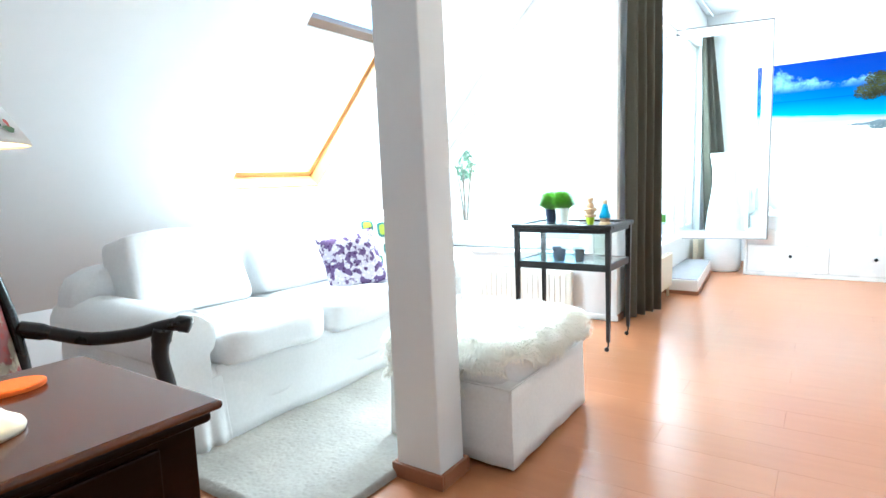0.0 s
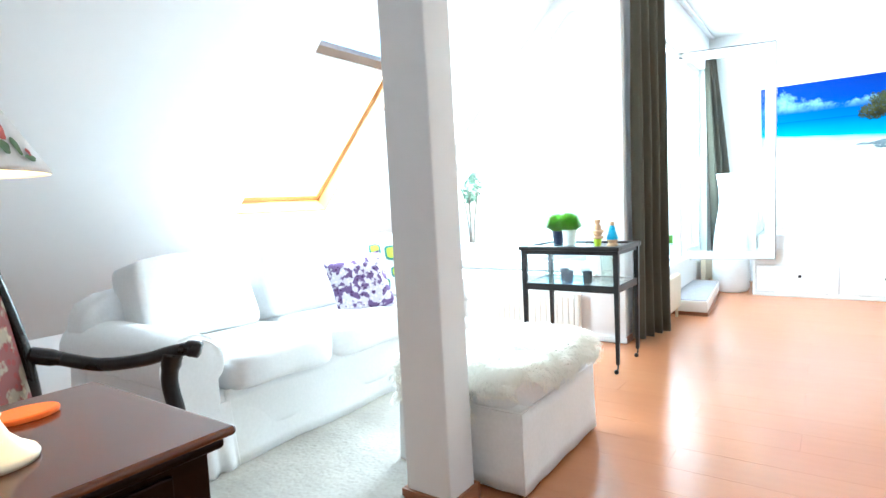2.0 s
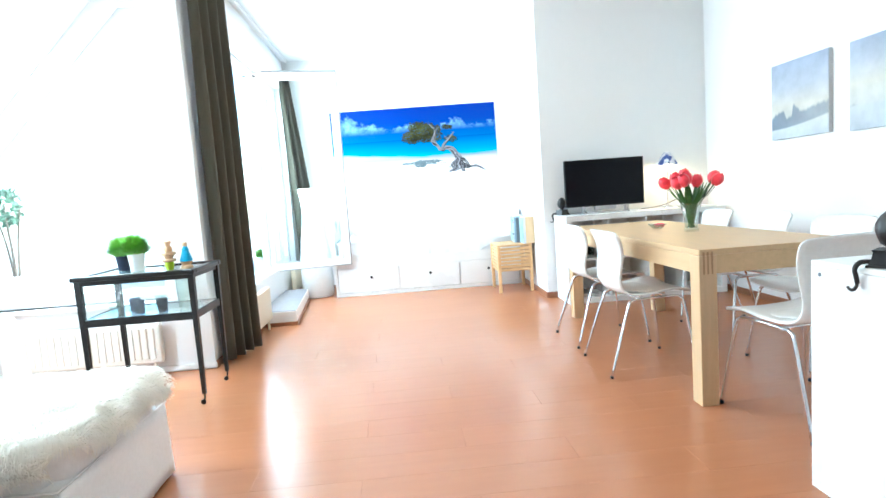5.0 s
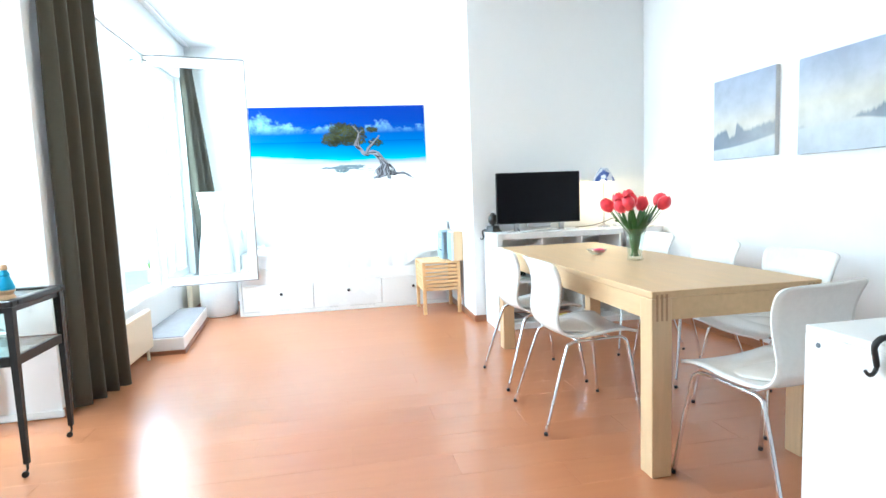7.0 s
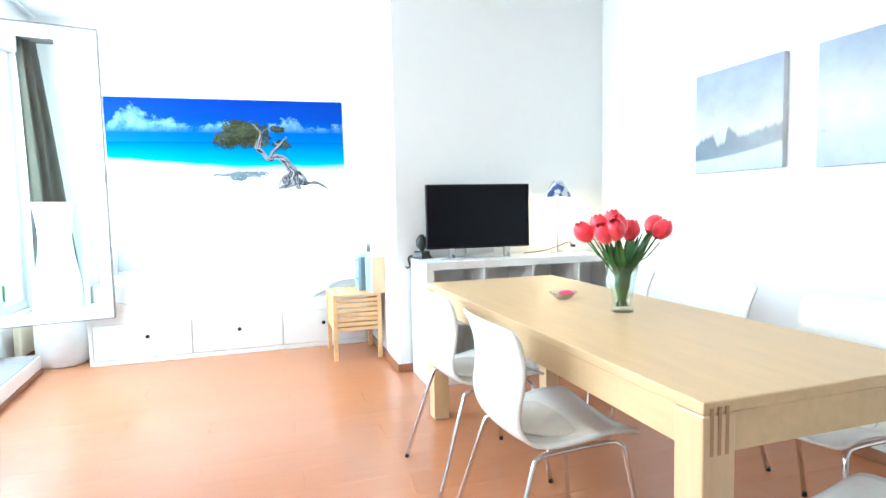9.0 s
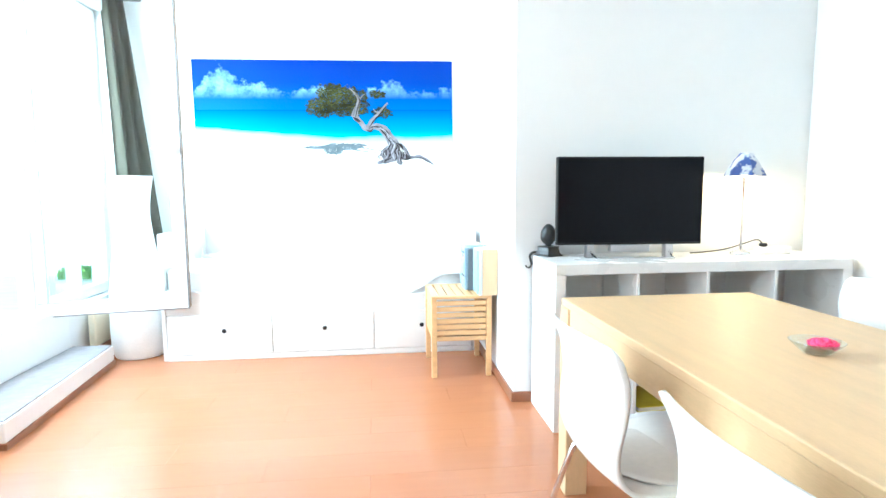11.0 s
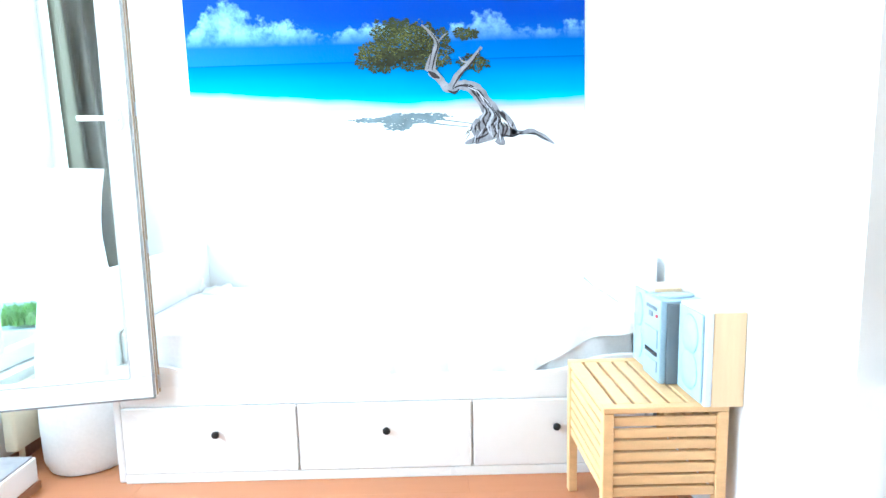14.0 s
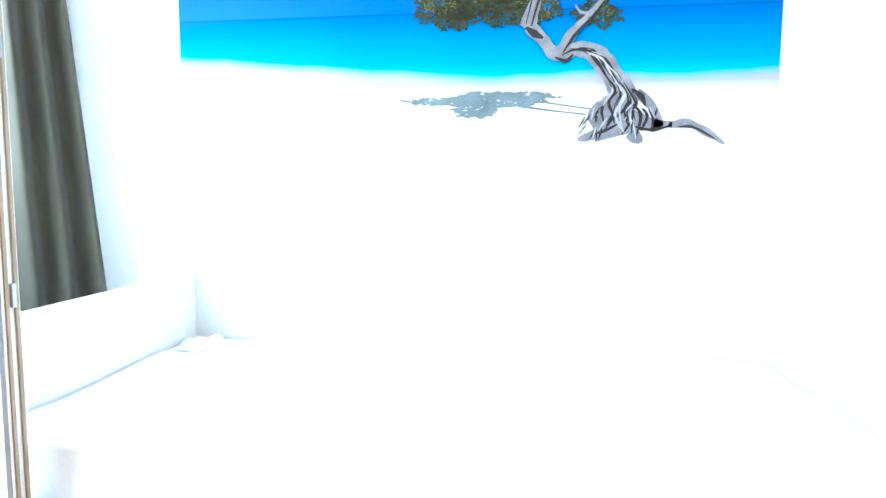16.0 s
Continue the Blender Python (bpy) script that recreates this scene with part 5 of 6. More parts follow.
def painting_material(name, y0, y1, z0, z1, horizon, skyline, shore, fade, seed):
    """A misty watercolour of a waterside town."""
    m = bpy.data.materials.new(name)
    m.use_nodes = True
    N, L = m.node_tree.nodes, m.node_tree.links
    p = N["Principled BSDF"]
    p.inputs["Roughness"].default_value = 0.85
    geo = N.new("ShaderNodeNewGeometry")
    sep = N.new("ShaderNodeSeparateXYZ")
    L.new(geo.outputs["Position"], sep.inputs[0])

    def rng_node(src, a, b, c=0.0, d=1.0):
        r = N.new("ShaderNodeMapRange")
        r.inputs["From Min"].default_value, r.inputs["From Max"].default_value = a, b
        r.inputs["To Min"].default_value, r.inputs["To Max"].default_value = c, d
        L.new(src, r.inputs["Value"])
        return r.outputs[0]

    v = rng_node(sep.outputs["Z"], z0, z1)
    u = rng_node(sep.outputs["Y"], y1, y0)
    ramp = N.new("ShaderNodeValToRGB")
    e = ramp.color_ramp.elements
    e[0].position, e[0].color = 0.0, (0.44, 0.48, 0.55, 1)
    e[1].position, e[1].color = 1.0, (0.33, 0.38, 0.50, 1)
    for pos, c in ((horizon - 0.05, (0.52, 0.55, 0.58)), (horizon, (0.55, 0.55, 0.54)), (horizon + 0.22, (0.57, 0.55, 0.50)), (horizon + 0.45, (0.44, 0.47, 0.54))):
        k = e.new(pos)
        k.color = (*c, 1)
    L.new(v, ramp.inputs[0])
    def curve(points):
        c = N.new("ShaderNodeFloatCurve")
        pt = c.mapping.curves[0].points
        pt[0].location, pt[1].location = points[0], points[-1]
        for q in points[1:-1]:
            pt.new(*q)
        c.mapping.update()
        L.new(u, c.inputs["Value"])
        return c.outputs[0]

    def calc(op, a, b):
        n = N.new("ShaderNodeMath")
        n.operation = op
        for i, q in enumerate((a, b)):
            if isinstance(q, (int, float)):
                n.inputs[i].default_value = q
            else:
                L.new(q, n.inputs[i])
        return n.outputs[0]

    nz = N.new("ShaderNodeTexNoise")
    nz.noise_dimensions = "1D"
    nz.inputs["Scale"].default_value, nz.inputs["Detail"].default_value, nz.inputs["Roughness"].default_value = 16, 4, 0.7
    L.new(calc("ADD", u, seed), nz.inputs["W"])
    edge = calc("ADD", curve(skyline), calc("MULTIPLY", calc("SUBTRACT", nz.outputs[0], 0.5), 0.10))
    land = calc("MULTIPLY", rng_node(calc("SUBTRACT", edge, v), -0.008, 0.03), rng_node(calc("SUBTRACT", v, curve(shore)), -0.012, 0.012))
    depth = rng_node(u, 0.0, 1.0, fade[0], fade[1])
    mix = N.new("ShaderNodeMix")
    mix.data_type = "RGBA"
    L.new(calc("MULTIPLY", land, depth), mix.inputs[0])
    L.new(ramp.outputs[0], mix.inputs[6])
    mix.inputs[7].default_value = (0.17, 0.205, 0.265, 1)
    wash = N.new("ShaderNodeTexNoise")
    wash.inputs["Scale"].default_value, wash.inputs["Detail"].default_value = 8, 6
    L.new(geo.outputs["Position"], wash.inputs["Vector"])
    wr = rng_node(wash.outputs[0], 0.3, 0.7, 0.88, 1.1)
    sc2 = N.new("ShaderNodeVectorMath")
    sc2.operation = "SCALE"
    L.new(mix.outputs[2], sc2.inputs[0])
    L.new(wr, sc2.inputs["Scale"])
    L.new(sc2.outputs[0], p.inputs["Base Color"])
    return m


def canvas(y0, y1, z0, z1, mat, label):
    c = thing("canvas_picture", RIGHT, (y0 + y1) / 2, z0, 0, label, "picture")
    h = (y1 - y0) / 2
    part("stretcher", B(-0.030, -h, 0, -0.001, h, z1 - z0, bevel=0.003), CANVASEDGE, c, "greyish canvas edge")
    part("print", B(-0.0325, -h + 0.001, 0.001, -0.0302, h - 0.001, z1 - z0 - 0.001), mat, c, "misty waterside skyline in pale blue and peach")
    return c


TOWN = painting_material("misty_town", 4.80, 5.39, 1.315, 1.885, 0.20, [(0, 0.30), (0.05, 0.33), (0.24, 0.36), (0.29, 0.28), (0.38, 0.30), (0.41, 0.43), (0.47, 0.41), (0.54, 0.34), (0.75, 0.37), (1.0, 0.40)], [(0, 0.13), (0.4, 0.15), (1.0, 0.235)], (1.0, 0.6), 3.0)
BAY = painting_material("misty_bay", 4.03, 4.62, 1.30, 1.87, 0.30, [(0, 0.31), (0.08, 0.30), (0.3, 0.2), (0.58, 0.29), (0.66, 0.34), (0.8, 0.36), (0.9, 0.40), (1.0, 0.44)], [(0, 0.27), (0.3, 0.3), (0.6, 0.31), (1.0, 0.25)], (0.35, 0.9), 8.0)
canvas(4.80, 5.39, 1.315, 1.885, TOWN, "square canvas picture of a misty town by the water")
canvas(4.03, 4.62, 1.30, 1.87, BAY, "square canvas picture of a misty bay at dusk")

# white cabinet beside the path
cab = thing("white_cabinet", 5.165, 2.33, 0, 0, "plain white cabinet standing with its back to the room", "cabinet")
part("side_panel", B(0, 0, 0.0, 0.016, 0.50, 0.78, bevel=0.002), WHITELAC, cab)
part("side_panel", B(0.784, 0, 0.0, 0.80, 0.50, 0.78, bevel=0.002), WHITELAC, cab)
part("top", B(0, 0, 0.7802, 0.80, 0.50, 0.80, bevel=0.003), WHITELAC, cab)
part("back_panel", B(0.0165, 0.48, 0.02, 0.7835, 0.495, 0.7798), WHITELAC, cab)
part("door", B(0.0165, 0.0, 0.03, 0.399, 0.018, 0.775, bevel=0.002), WHITELAC, cab)
part("door", B(0.401, 0.0, 0.03, 0.7835, 0.018, 0.775, bevel=0.002), WHITELAC, cab)
part("cap", lathe(bmesh.new(), [(0.007, 0), (0.006, 0.002)], n=14, m=pose(-0.0005, 0.46, 0.755, 0, -90, 0)), DARKGREY, cab, "small grey screw cap")
cab.scale = (1, 1, 0.97)
copy_thing(egg, pose(5.235, 2.60, 0.7765, 0, 0, 8))

# ---- sleeping alcove ----
bed = thing("daybed", 3.05, 7.385, 0, 0, "white daybed with three drawers and raised side panels", "bed")
BW, BD = 2.125, 0.97
part("back_panel", B(0.0, BD - 0.03, 0.02, BW, BD, 0.86, bevel=0.004), WHITELAC, bed)
for x in (0, BW - 0.03):
    part("side_panel", B(x, 0.0, 0.0, x + 0.03, BD - 0.0305, 0.86, bevel=0.008), WHITELAC, bed)
bm = bmesh.new()
rail = [(0.031, 0.315)]
rail += [(BW - 0.031, 0.315)]
for k in range(41):
    t = 1 - k / 40
    e_ = min(t, 1 - t) * (BW - 0.06)
    lift = 0.065 / (1 + math.exp((e_ - 0.26) * 26))
    rail.append((0.031 + t * (BW - 0.062), 0.415 + lift))
prism(bm, rail, "y", 0.004, 0.026)
part("front_rail", bm, WHITELAC, bed)
part("plinth", B(0.031, -0.006, 0.0, BW - 0.031, 0.034, 0.038, bevel=0.002), WHITELAC, bed)
part("inner_panel", B(0.031, 0.0125, 0.04, BW - 0.031, 0.02, 0.314), WHITELAC, bed)
dw = (BW - 0.062) / 3
for i in range(3):
    x0, x1 = 0.031 + i * dw + 0.004, 0.031 + (i + 1) * dw - 0.004
    dr = part("drawer", B(x0, -0.008, 0.0405, x1, 0.012, 0.309, bevel=0.004), WHITELAC, bed)
    kx = {0: 0.405, 1: 1.07, 2: 1.735}[i]
    part("knob", lathe(bmesh.new(), [(0.005, 0), (0.005, 0.012), (0.013, 0.016), (0.0155, 0.022), (0.012, 0.029), (0.004, 0.031)], n=18, m=pose(kx, -0.0075, 0.205, 90, 0, 0)), BLACK, dr, "round dark knob", smooth=True)
part("slatted_base", B(0.032, 0.036, 0.30, BW - 0.032, BD - 0.032, 0.33), PINE, bed)
mat_ = thing("mattress", 3.05, 7.385, 0, 0, "white mattress covered with a rumpled white sheet", "mattress")
bm = bmesh.new()
soft(bm, 0.04, 0.05, 0.331, BW - 0.04, BD - 0.035, 0.60, n=16, cuts=10)
part("filling", bm, SHEET, mat_, smooth=True)
verts, faces = [], []
SX, SY = 120, 60
for j in range(SY + 1):
    t = j / SY
    for i in range(SX + 1):
        s = i / SX
        x = 0.036 + s * (BW - 0.072)
        q = t * 1.25
        hem = 0.05 * noise.noise((s * 5, 0.2, 9)) + (0.05 if s > 0.80 else 0) * (s - 0.80) / 0.2
        if q < 0.90:
            y, z = BD - 0.036 - q * (BD - 0.075) / 0.90, 0.608
            z += 0.010 * noise.noise((x * 3, y * 4, 1.0)) + 0.006 * noise.noise((x * 9, y * 7, 4))
            edge = min(1, (0.90 - q) / 0.06)
            z -= 0.012 * (1 - edge) ** 2
        else:
            f = (q - 0.90) / 0.35
            y = 0.056 - 0.010 * f + (0.034 * f) * math.sin(x * 34 + 3 * noise.noise((x * 3, 0, 0))) * (0.5 + noise.noise((x * 2, 5, 5)))
            rise = min(1, max(0, (s - 0.72) / 0.22))
            z = 0.596 - f * (0.235 - hem * 0.5) * (1 - 0.8 * rise * rise * (3 - 2 * rise))
            y -= 0.010
        verts.append((x, y, z))
for j in range(SY):
    for i in range(SX):
        k = j * (SX + 1) + i
        faces.append((k, k + 1, k + SX + 2, k + SX + 1))
sheet = data_part("sheet", verts, faces, SHEET, mat_, "white sheet hanging in soft folds", smooth=True)
sheet.modifiers.new("thick", "SOLIDIFY").thickness = 0.003
bm = bmesh.new()
soft(bm, 3.09, 8.10, 0.600, 3.24, 8.28, 0.632, n=2.6, cuts=14, rough=0.028, freq=22)
tagged(part("folded_cloth", bm, SHEET, smooth=True), "crumpled white cloth in the bed's corner", "cloth")

# seaside poster
PX0, PX1, PZ0, PZ1 = 3.035, 5.136, 1.26, 2.19


def poster_material():
    m = bpy.data.materials.new("beach_print")
    m.use_nodes = True
    N, L = m.node_tree.nodes, m.node_tree.links
    p = N["Principled BSDF"]
    p.inputs["Roughness"].default_value = 0.55
    p.inputs["Specular IOR Level"].default_value = 0.12
    geo = N.new("ShaderNodeNewGeometry")
    sep = N.new("ShaderNodeSeparateXYZ")
    L.new(geo.outputs["Position"], sep.inputs[0])

    def math_node(op, a, b):
        n = N.new("ShaderNodeMath")
        n.operation = op
        for i, s in enumerate((a, b)):
            if isinstance(s, (int, float)):
                n.inputs[i].default_value = s
            else:
                L.new(s, n.inputs[i])
        return n.outputs[0]

    def ranged(src, a, b, c=0.0, d=1.0):
        r = N.new("ShaderNodeMapRange")
        r.inputs["From Min"].default_value, r.inputs["From Max"].default_value = a, b
        r.inputs["To Min"].default_value, r.inputs["To Max"].default_value = c, d
        L.new(src, r.inputs["Value"])
        return r.outputs[0]

    def blend(f, a, b):
        n = N.new("ShaderNodeMix")
        n.data_type = "RGBA"
        L.new(f, n.inputs[0])
        for i, s in ((6, a), (7, b)):
            if isinstance(s, tuple):
                n.inputs[i].default_value = (*s, 1)
            else:
                L.new(s, n.inputs[i])
        return n.outputs[2]

    x = sep.outputs["X"]
    z = math_node("SUBTRACT", sep.outputs["Z"], math_node("MULTIPLY", math_node("SUBTRACT", x, 3.3), 0.0105))
    skyramp = N.new("ShaderNodeValToRGB")
    e = skyramp.color_ramp.elements
    e[0].position, e[0].color = 0.0, (0.004, 0.080, 0.33, 1)
    e[1].position, e[1].color = 1.0, (0.003, 0.030, 0.27, 1)
    k = e.new(0.45)
    k.color = (0.003, 0.042, 0.29, 1)
    L.new(ranged(z, 1.79, 2.19), skyramp.inputs[0])
    # clouds: billows above a flat base
    nz = N.new("ShaderNodeTexNoise")
    nz.inputs["Scale"].default_value, nz.inputs["Detail"].default_value, nz.inputs["Roughness"].default_value = 11, 8, 0.6
    L.new(geo.outputs["Position"], nz.inputs["Vector"])
    hgt = N.new("ShaderNodeFloatCurve")
    pts = hgt.mapping.curves[0].points
    pts[0].location, pts[1].location = (0.0, 0.30), (1.0, 0.34)
    for a, b in ((0.05, 0.62), (0.10, 0.88), (0.15, 0.70), (0.22, 0.52), (0.31, 0.50), (0.36, 0.36), (0.45, 0.46), (0.62, 0.36), (0.70, 0.46), (0.76, 0.60), (0.82, 0.46), (0.90, 0.38), (0.95, 0.44)):
        pts.new(a, b)
    hgt.mapping.update()
    L.new(ranged(x, PX0, PX1), hgt.inputs["Value"])
    zz = ranged(z, 1.79, 2.19)
    top = math_node("ADD", hgt.outputs[0], math_node("MULTIPLY", math_node("SUBTRACT", nz.outputs[0], 0.5), 0.75))
    over = ranged(math_node("SUBTRACT", top, zz), 0.0, 0.10)
    above = ranged(zz, 0.22, 0.42)
    wisps = ranged(nz.outputs[0], 0.36, 0.62, 0.15, 1.0)
    cloud = math_node("MULTIPLY", math_node("MULTIPLY", over, above), math_node("MULTIPLY", wisps, 0.85))
    haze = math_node("MULTIPLY", ranged(zz, 0.55, 0.05), 0.35)
    skyc = blend(haze, skyramp.outputs[0], (0.015, 0.15, 0.36))
    skyc = blend(cloud, skyc, (0.22, 0.40, 0.52))
    sea = N.new("ShaderNodeValToRGB")
    e = sea.color_ramp.elements
    e[0].position, e[0].color = 0.0, (0.03, 0.38, 0.47, 1)
    e[1].position, e[1].color = 1.0, (0.0, 0.06, 0.27, 1)
    for pos, c in ((0.25, (0.0, 0.24, 0.41)), (0.75, (0.0, 0.14, 0.37)), (0.965, (0.0, 0.10, 0.33))):
        kk = e.new(pos)
        kk.color = (*c, 1)
    L.new(ranged(z, 1.56, 1.79), sea.inputs[0])
    # shore line, higher to one side
    big = N.new("ShaderNodeTexNoise")
    big.noise_dimensions = "1D"
    big.inputs["Scale"].default_value = 3.0
    L.new(x, big.inputs["W"])
    shore = math_node("ADD", math_node("MULTIPLY", ranged(x, 4.1, PX0), 0.085), math_node("MULTIPLY", math_node("SUBTRACT", big.outputs[0], 0.5), 0.03))
    sand_f = ranged(math_node("SUBTRACT", z, shore), 1.580, 1.545)
    sand = blend(ranged(z, 1.545, 1.47), (0.35, 0.335, 0.355), (0.82, 0.82, 0.80))
    lower = blend(sand_f, sea.outputs[0], sand)
    col = blend(ranged(z, 1.7895, 1.7915), lower, skyc)
    L.new(col, p.inputs["Base Color"])
    return m


poster = thing("beach_poster", 0, BACK - 0.022, 0, 0, "large print of a tropical beach with a gnarled tree", "picture")
poster.matrix_basis = Matrix.Translation((3.3, BACK - 0.022, 1.79)) @ pose(0, 0, 0, 0, -0.6, 0) @ Matrix.Translation((-3.3, 0, -1.79))
part("print", B(PX0, 0.0, PZ0, PX1, 0.019, PZ1, bevel=0.002), poster_material(), poster)
TREEWOOD = material("printed_driftwood", (0.21, 0.205, 0.225), 0.6, specular=0.1, vary=0.30, scale=22, stretch=(1, 1, 1), fine=0.22)
TREEDARK = material("printed_bark_shadow", (0.035, 0.030, 0.032), 0.6, specular=0.1, vary=0.3, scale=30)
TREELEAF = material("printed_foliage", (0.034, 0.040, 0.019), 0.6, specular=0.1, vary=0.55, scale=16, fine=0.3)
TREESHADOW = material("printed_sand_shadow", (0.15, 0.19, 0.21), 0.6, specular=0.1, vary=0.3, scale=14, fine=0.15)


def pp(cx, cy):
    """A place on the print."""
    return 3.03 + (cx - 115) * 0.001845, 1.776 - (cy - 280 + (cx - 684) * 0.022) * 0.00182


def ribbon(name, pts, widths, mat, y):
    line = spline([(*pp(a, b), 0) for a, b in pts], 6)
    n = len(line)
    ws = [widths[int(q)] + (widths[min(int(q) + 1, len(widths) - 1)] - widths[int(q)]) * (q - int(q)) for q in [i / (n - 1) * (len(widths) - 1) for i in range(n)]]
    b = bmesh.new()
    L_, R_ = [], []
    for i, p in enumerate(line):
        d = (line[min(i + 1, n - 1)] - line[max(i - 1, 0)]).normalized()
        w = ws[i] * 0.00185 / 2 * (1 + 0.25 * noise.noise((p.x * 40, p.y * 40, y * 90)))
        L_.append(b.verts.new((p.x - d.y * w, y, p.y + d.x * w)))
        R_.append(b.verts.new((p.x + d.y * w, y, p.y - d.x * w)))
    for i in range(n - 1):
        b.faces.new((L_[i], L_[i + 1], R_[i + 1], R_[i]))
    for f in b.faces:
        f.normal_update()
        if f.normal.y > 0:
            f.normal_flip()
    return part(name, b, mat, poster)


def scatter(name, blobs, size, mat, y, seed, flat=1.0):
    r = random.Random(seed)
    verts, faces = [], []
    for cx, cy, rx, ry, count in blobs:
        for k in range(count):
            a, q = r.random() * 6.28, math.sqrt(r.random())
            q *= 1 + 0.45 * noise.noise((math.cos(a) * 3.2, math.sin(a) * 3.2, cx * 0.037))
            x, z = pp(cx + rx * q * math.cos(a), cy + ry * q * math.sin(a))
            s = size * r.uniform(0.5, 1.3)
            t = r.random() * 6.28
            n0 = len(verts)
            yy = y - r.random() * 0.0012
            for m in range(5):
                aa = t + m * 2 * math.pi / 5
                verts.append((x + s * math.cos(aa), yy, z + s * flat * math.sin(aa) * r.uniform(0.5, 1)))
            faces.append(tuple(range(n0, n0 + 5)))
    return data_part(name, verts, faces, mat, poster, kind="stuff")


scatter("sand_shadow", ((650, 441, 70, 7, 260), (745, 436, 85, 15, 900), (715, 458, 45, 13, 340), (800, 430, 60, 9, 320)), 0.009, TREESHADOW, -0.0014, 3, 0.45)
for pts in (((800, 448), (850, 455), (920, 462)), ((780, 430), (840, 440), (930, 452)), ((640, 440), (720, 432), (800, 424))):
    ribbon("branch_shadow", pts, (5, 4, 3), TREESHADOW, -0.0017)
scatter("foliage", ((740, 215, 75, 62, 1500), (660, 260, 60, 42, 800), (735, 268, 110, 30, 900), (815, 235, 62, 58, 900), (915, 197, 36, 17, 220), (938, 278, 42, 24, 300), (700, 190, 50, 35, 400)), 0.0058, TREELEAF, -0.002, 4)
scatter("foliage_light", ((700, 215, 60, 40, 300), (770, 200, 50, 35, 260), (830, 250, 35, 40, 190), (640, 255, 35, 25, 130), (935, 275, 30, 15, 60), (915, 195, 25, 12, 40)), 0.0036, material("printed_foliage_light", (0.098, 0.105, 0.036), 0.6, specular=0.1, vary=0.4, scale=30), -0.0036, 6)
scatter("foliage_dark", ((735, 255, 70, 32, 160), (790, 225, 35, 35, 80), (690, 275, 60, 14, 90)), 0.007, material("printed_foliage_dark", (0.022, 0.022, 0.012), 0.6, specular=0.1, vary=0.4, scale=30), -0.0035, 7)
scatter("foliage_gap", ((850, 190, 10, 9, 14),), 0.004, TREELEAF, -0.0034, 8)
trunk = (((985, 500), (975, 455), (985, 425), (962, 385), (935, 352), (900, 342), (862, 352), (838, 325), (812, 300)), (90, 70, 48, 40, 34, 26, 22, 22, 24))
ribbon("trunk", trunk[0], trunk[1], TREEWOOD, -0.0045)
ribbon("limb", ((812, 305), (822, 262), (832, 222), (812, 192), (790, 172)), (22, 20, 12, 8, 4), TREEWOOD, -0.0048)
ribbon("limb", ((800, 300), (808, 278), (820, 250)), (10, 12, 8), TREEWOOD, -0.0050)
ribbon("limb", ((868, 350), (892, 312), (925, 278), (960, 235)), (20, 17, 13, 7), TREEWOOD, -0.0046)
ribbon("limb", ((925, 278), (905, 275), (895, 262)), (7, 5, 2), TREEWOOD, -0.0049)
ribbon("limb", ((832, 225), (850, 205), (862, 196)), (7, 4, 2), TREEWOOD, -0.0051)
for pts, ws in ((((975, 480), (940, 498), (905, 510)), (26, 22, 6)), (((1000, 470), (1040, 480), (1075, 478)), (34, 22, 8)), (((1068, 482), (1100, 476), (1135, 492), (1168, 514)), (8, 16, 14, 3)), (((1000, 495), (1015, 508), (1020, 514)), (30, 18, 6)), (((945, 440), (930, 462), (940, 485)), (12, 16, 16)), (((1010, 420), (1040, 450), (1050, 485)), (14, 18, 18))):
    ribbon("root", pts, ws, TREEWOOD, -0.0053)
for pts, ws in ((((972, 470), (992, 448), (1000, 430), (978, 402)), (3, 6, 6, 2)), (((955, 490), (968, 465), (960, 440), (975, 420)), (2, 5, 6, 2)), (((1000, 415), (1018, 428), (1026, 446)), (3, 10, 3)), (((940, 362), (962, 385), (978, 410)), (2, 8, 3)), (((1020, 490), (1030, 465), (1020, 450)), (2, 6, 3)), (((985, 500), (998, 480), (1005, 462)), (2, 5, 3)), (((860, 357), (880, 364), (893, 352)), (2, 8, 3)), (((806, 302), (822, 314), (838, 322)), (4, 14, 4)), (((905, 340), (930, 345), (948, 366)), (2, 4, 2))):
    ribbon("bark_shadow", pts, ws, TREEDARK, -0.0060)

for pts, ws in ((((816, 300), (826, 262), (836, 226), (818, 196)), (2, 5, 4, 1)), (((806, 296), (814, 262), (822, 232)), (1, 3, 1)), (((874, 350), (898, 314), (930, 280), (958, 240)), (2, 6, 5, 1)), (((1085, 484), (1112, 484), (1150, 504)), (2, 6, 2)), (((1008, 484), (1040, 490), (1070, 482)), (2, 7, 2)), (((930, 500), (955, 492), (980, 478)), (2, 6, 2)), (((1000, 440), (1018, 462), (1012, 500)), (2, 7, 2)), (((960, 430), (948, 452), (952, 476)), (2, 6, 2)), (((1032, 452), (1040, 470), (1038, 492)), (2, 5, 2))):
    ribbon("bark_shadow", pts, ws, TREEDARK, -0.0063)
BARKLIGHT = material("printed_bark_light", (0.42, 0.42, 0.46), 0.6, specular=0.1, vary=0.25, scale=40)
rt = random.Random(77)
strand = [(985, 505), (972, 455), (988, 425), (962, 385), (935, 352), (900, 342), (862, 352)]
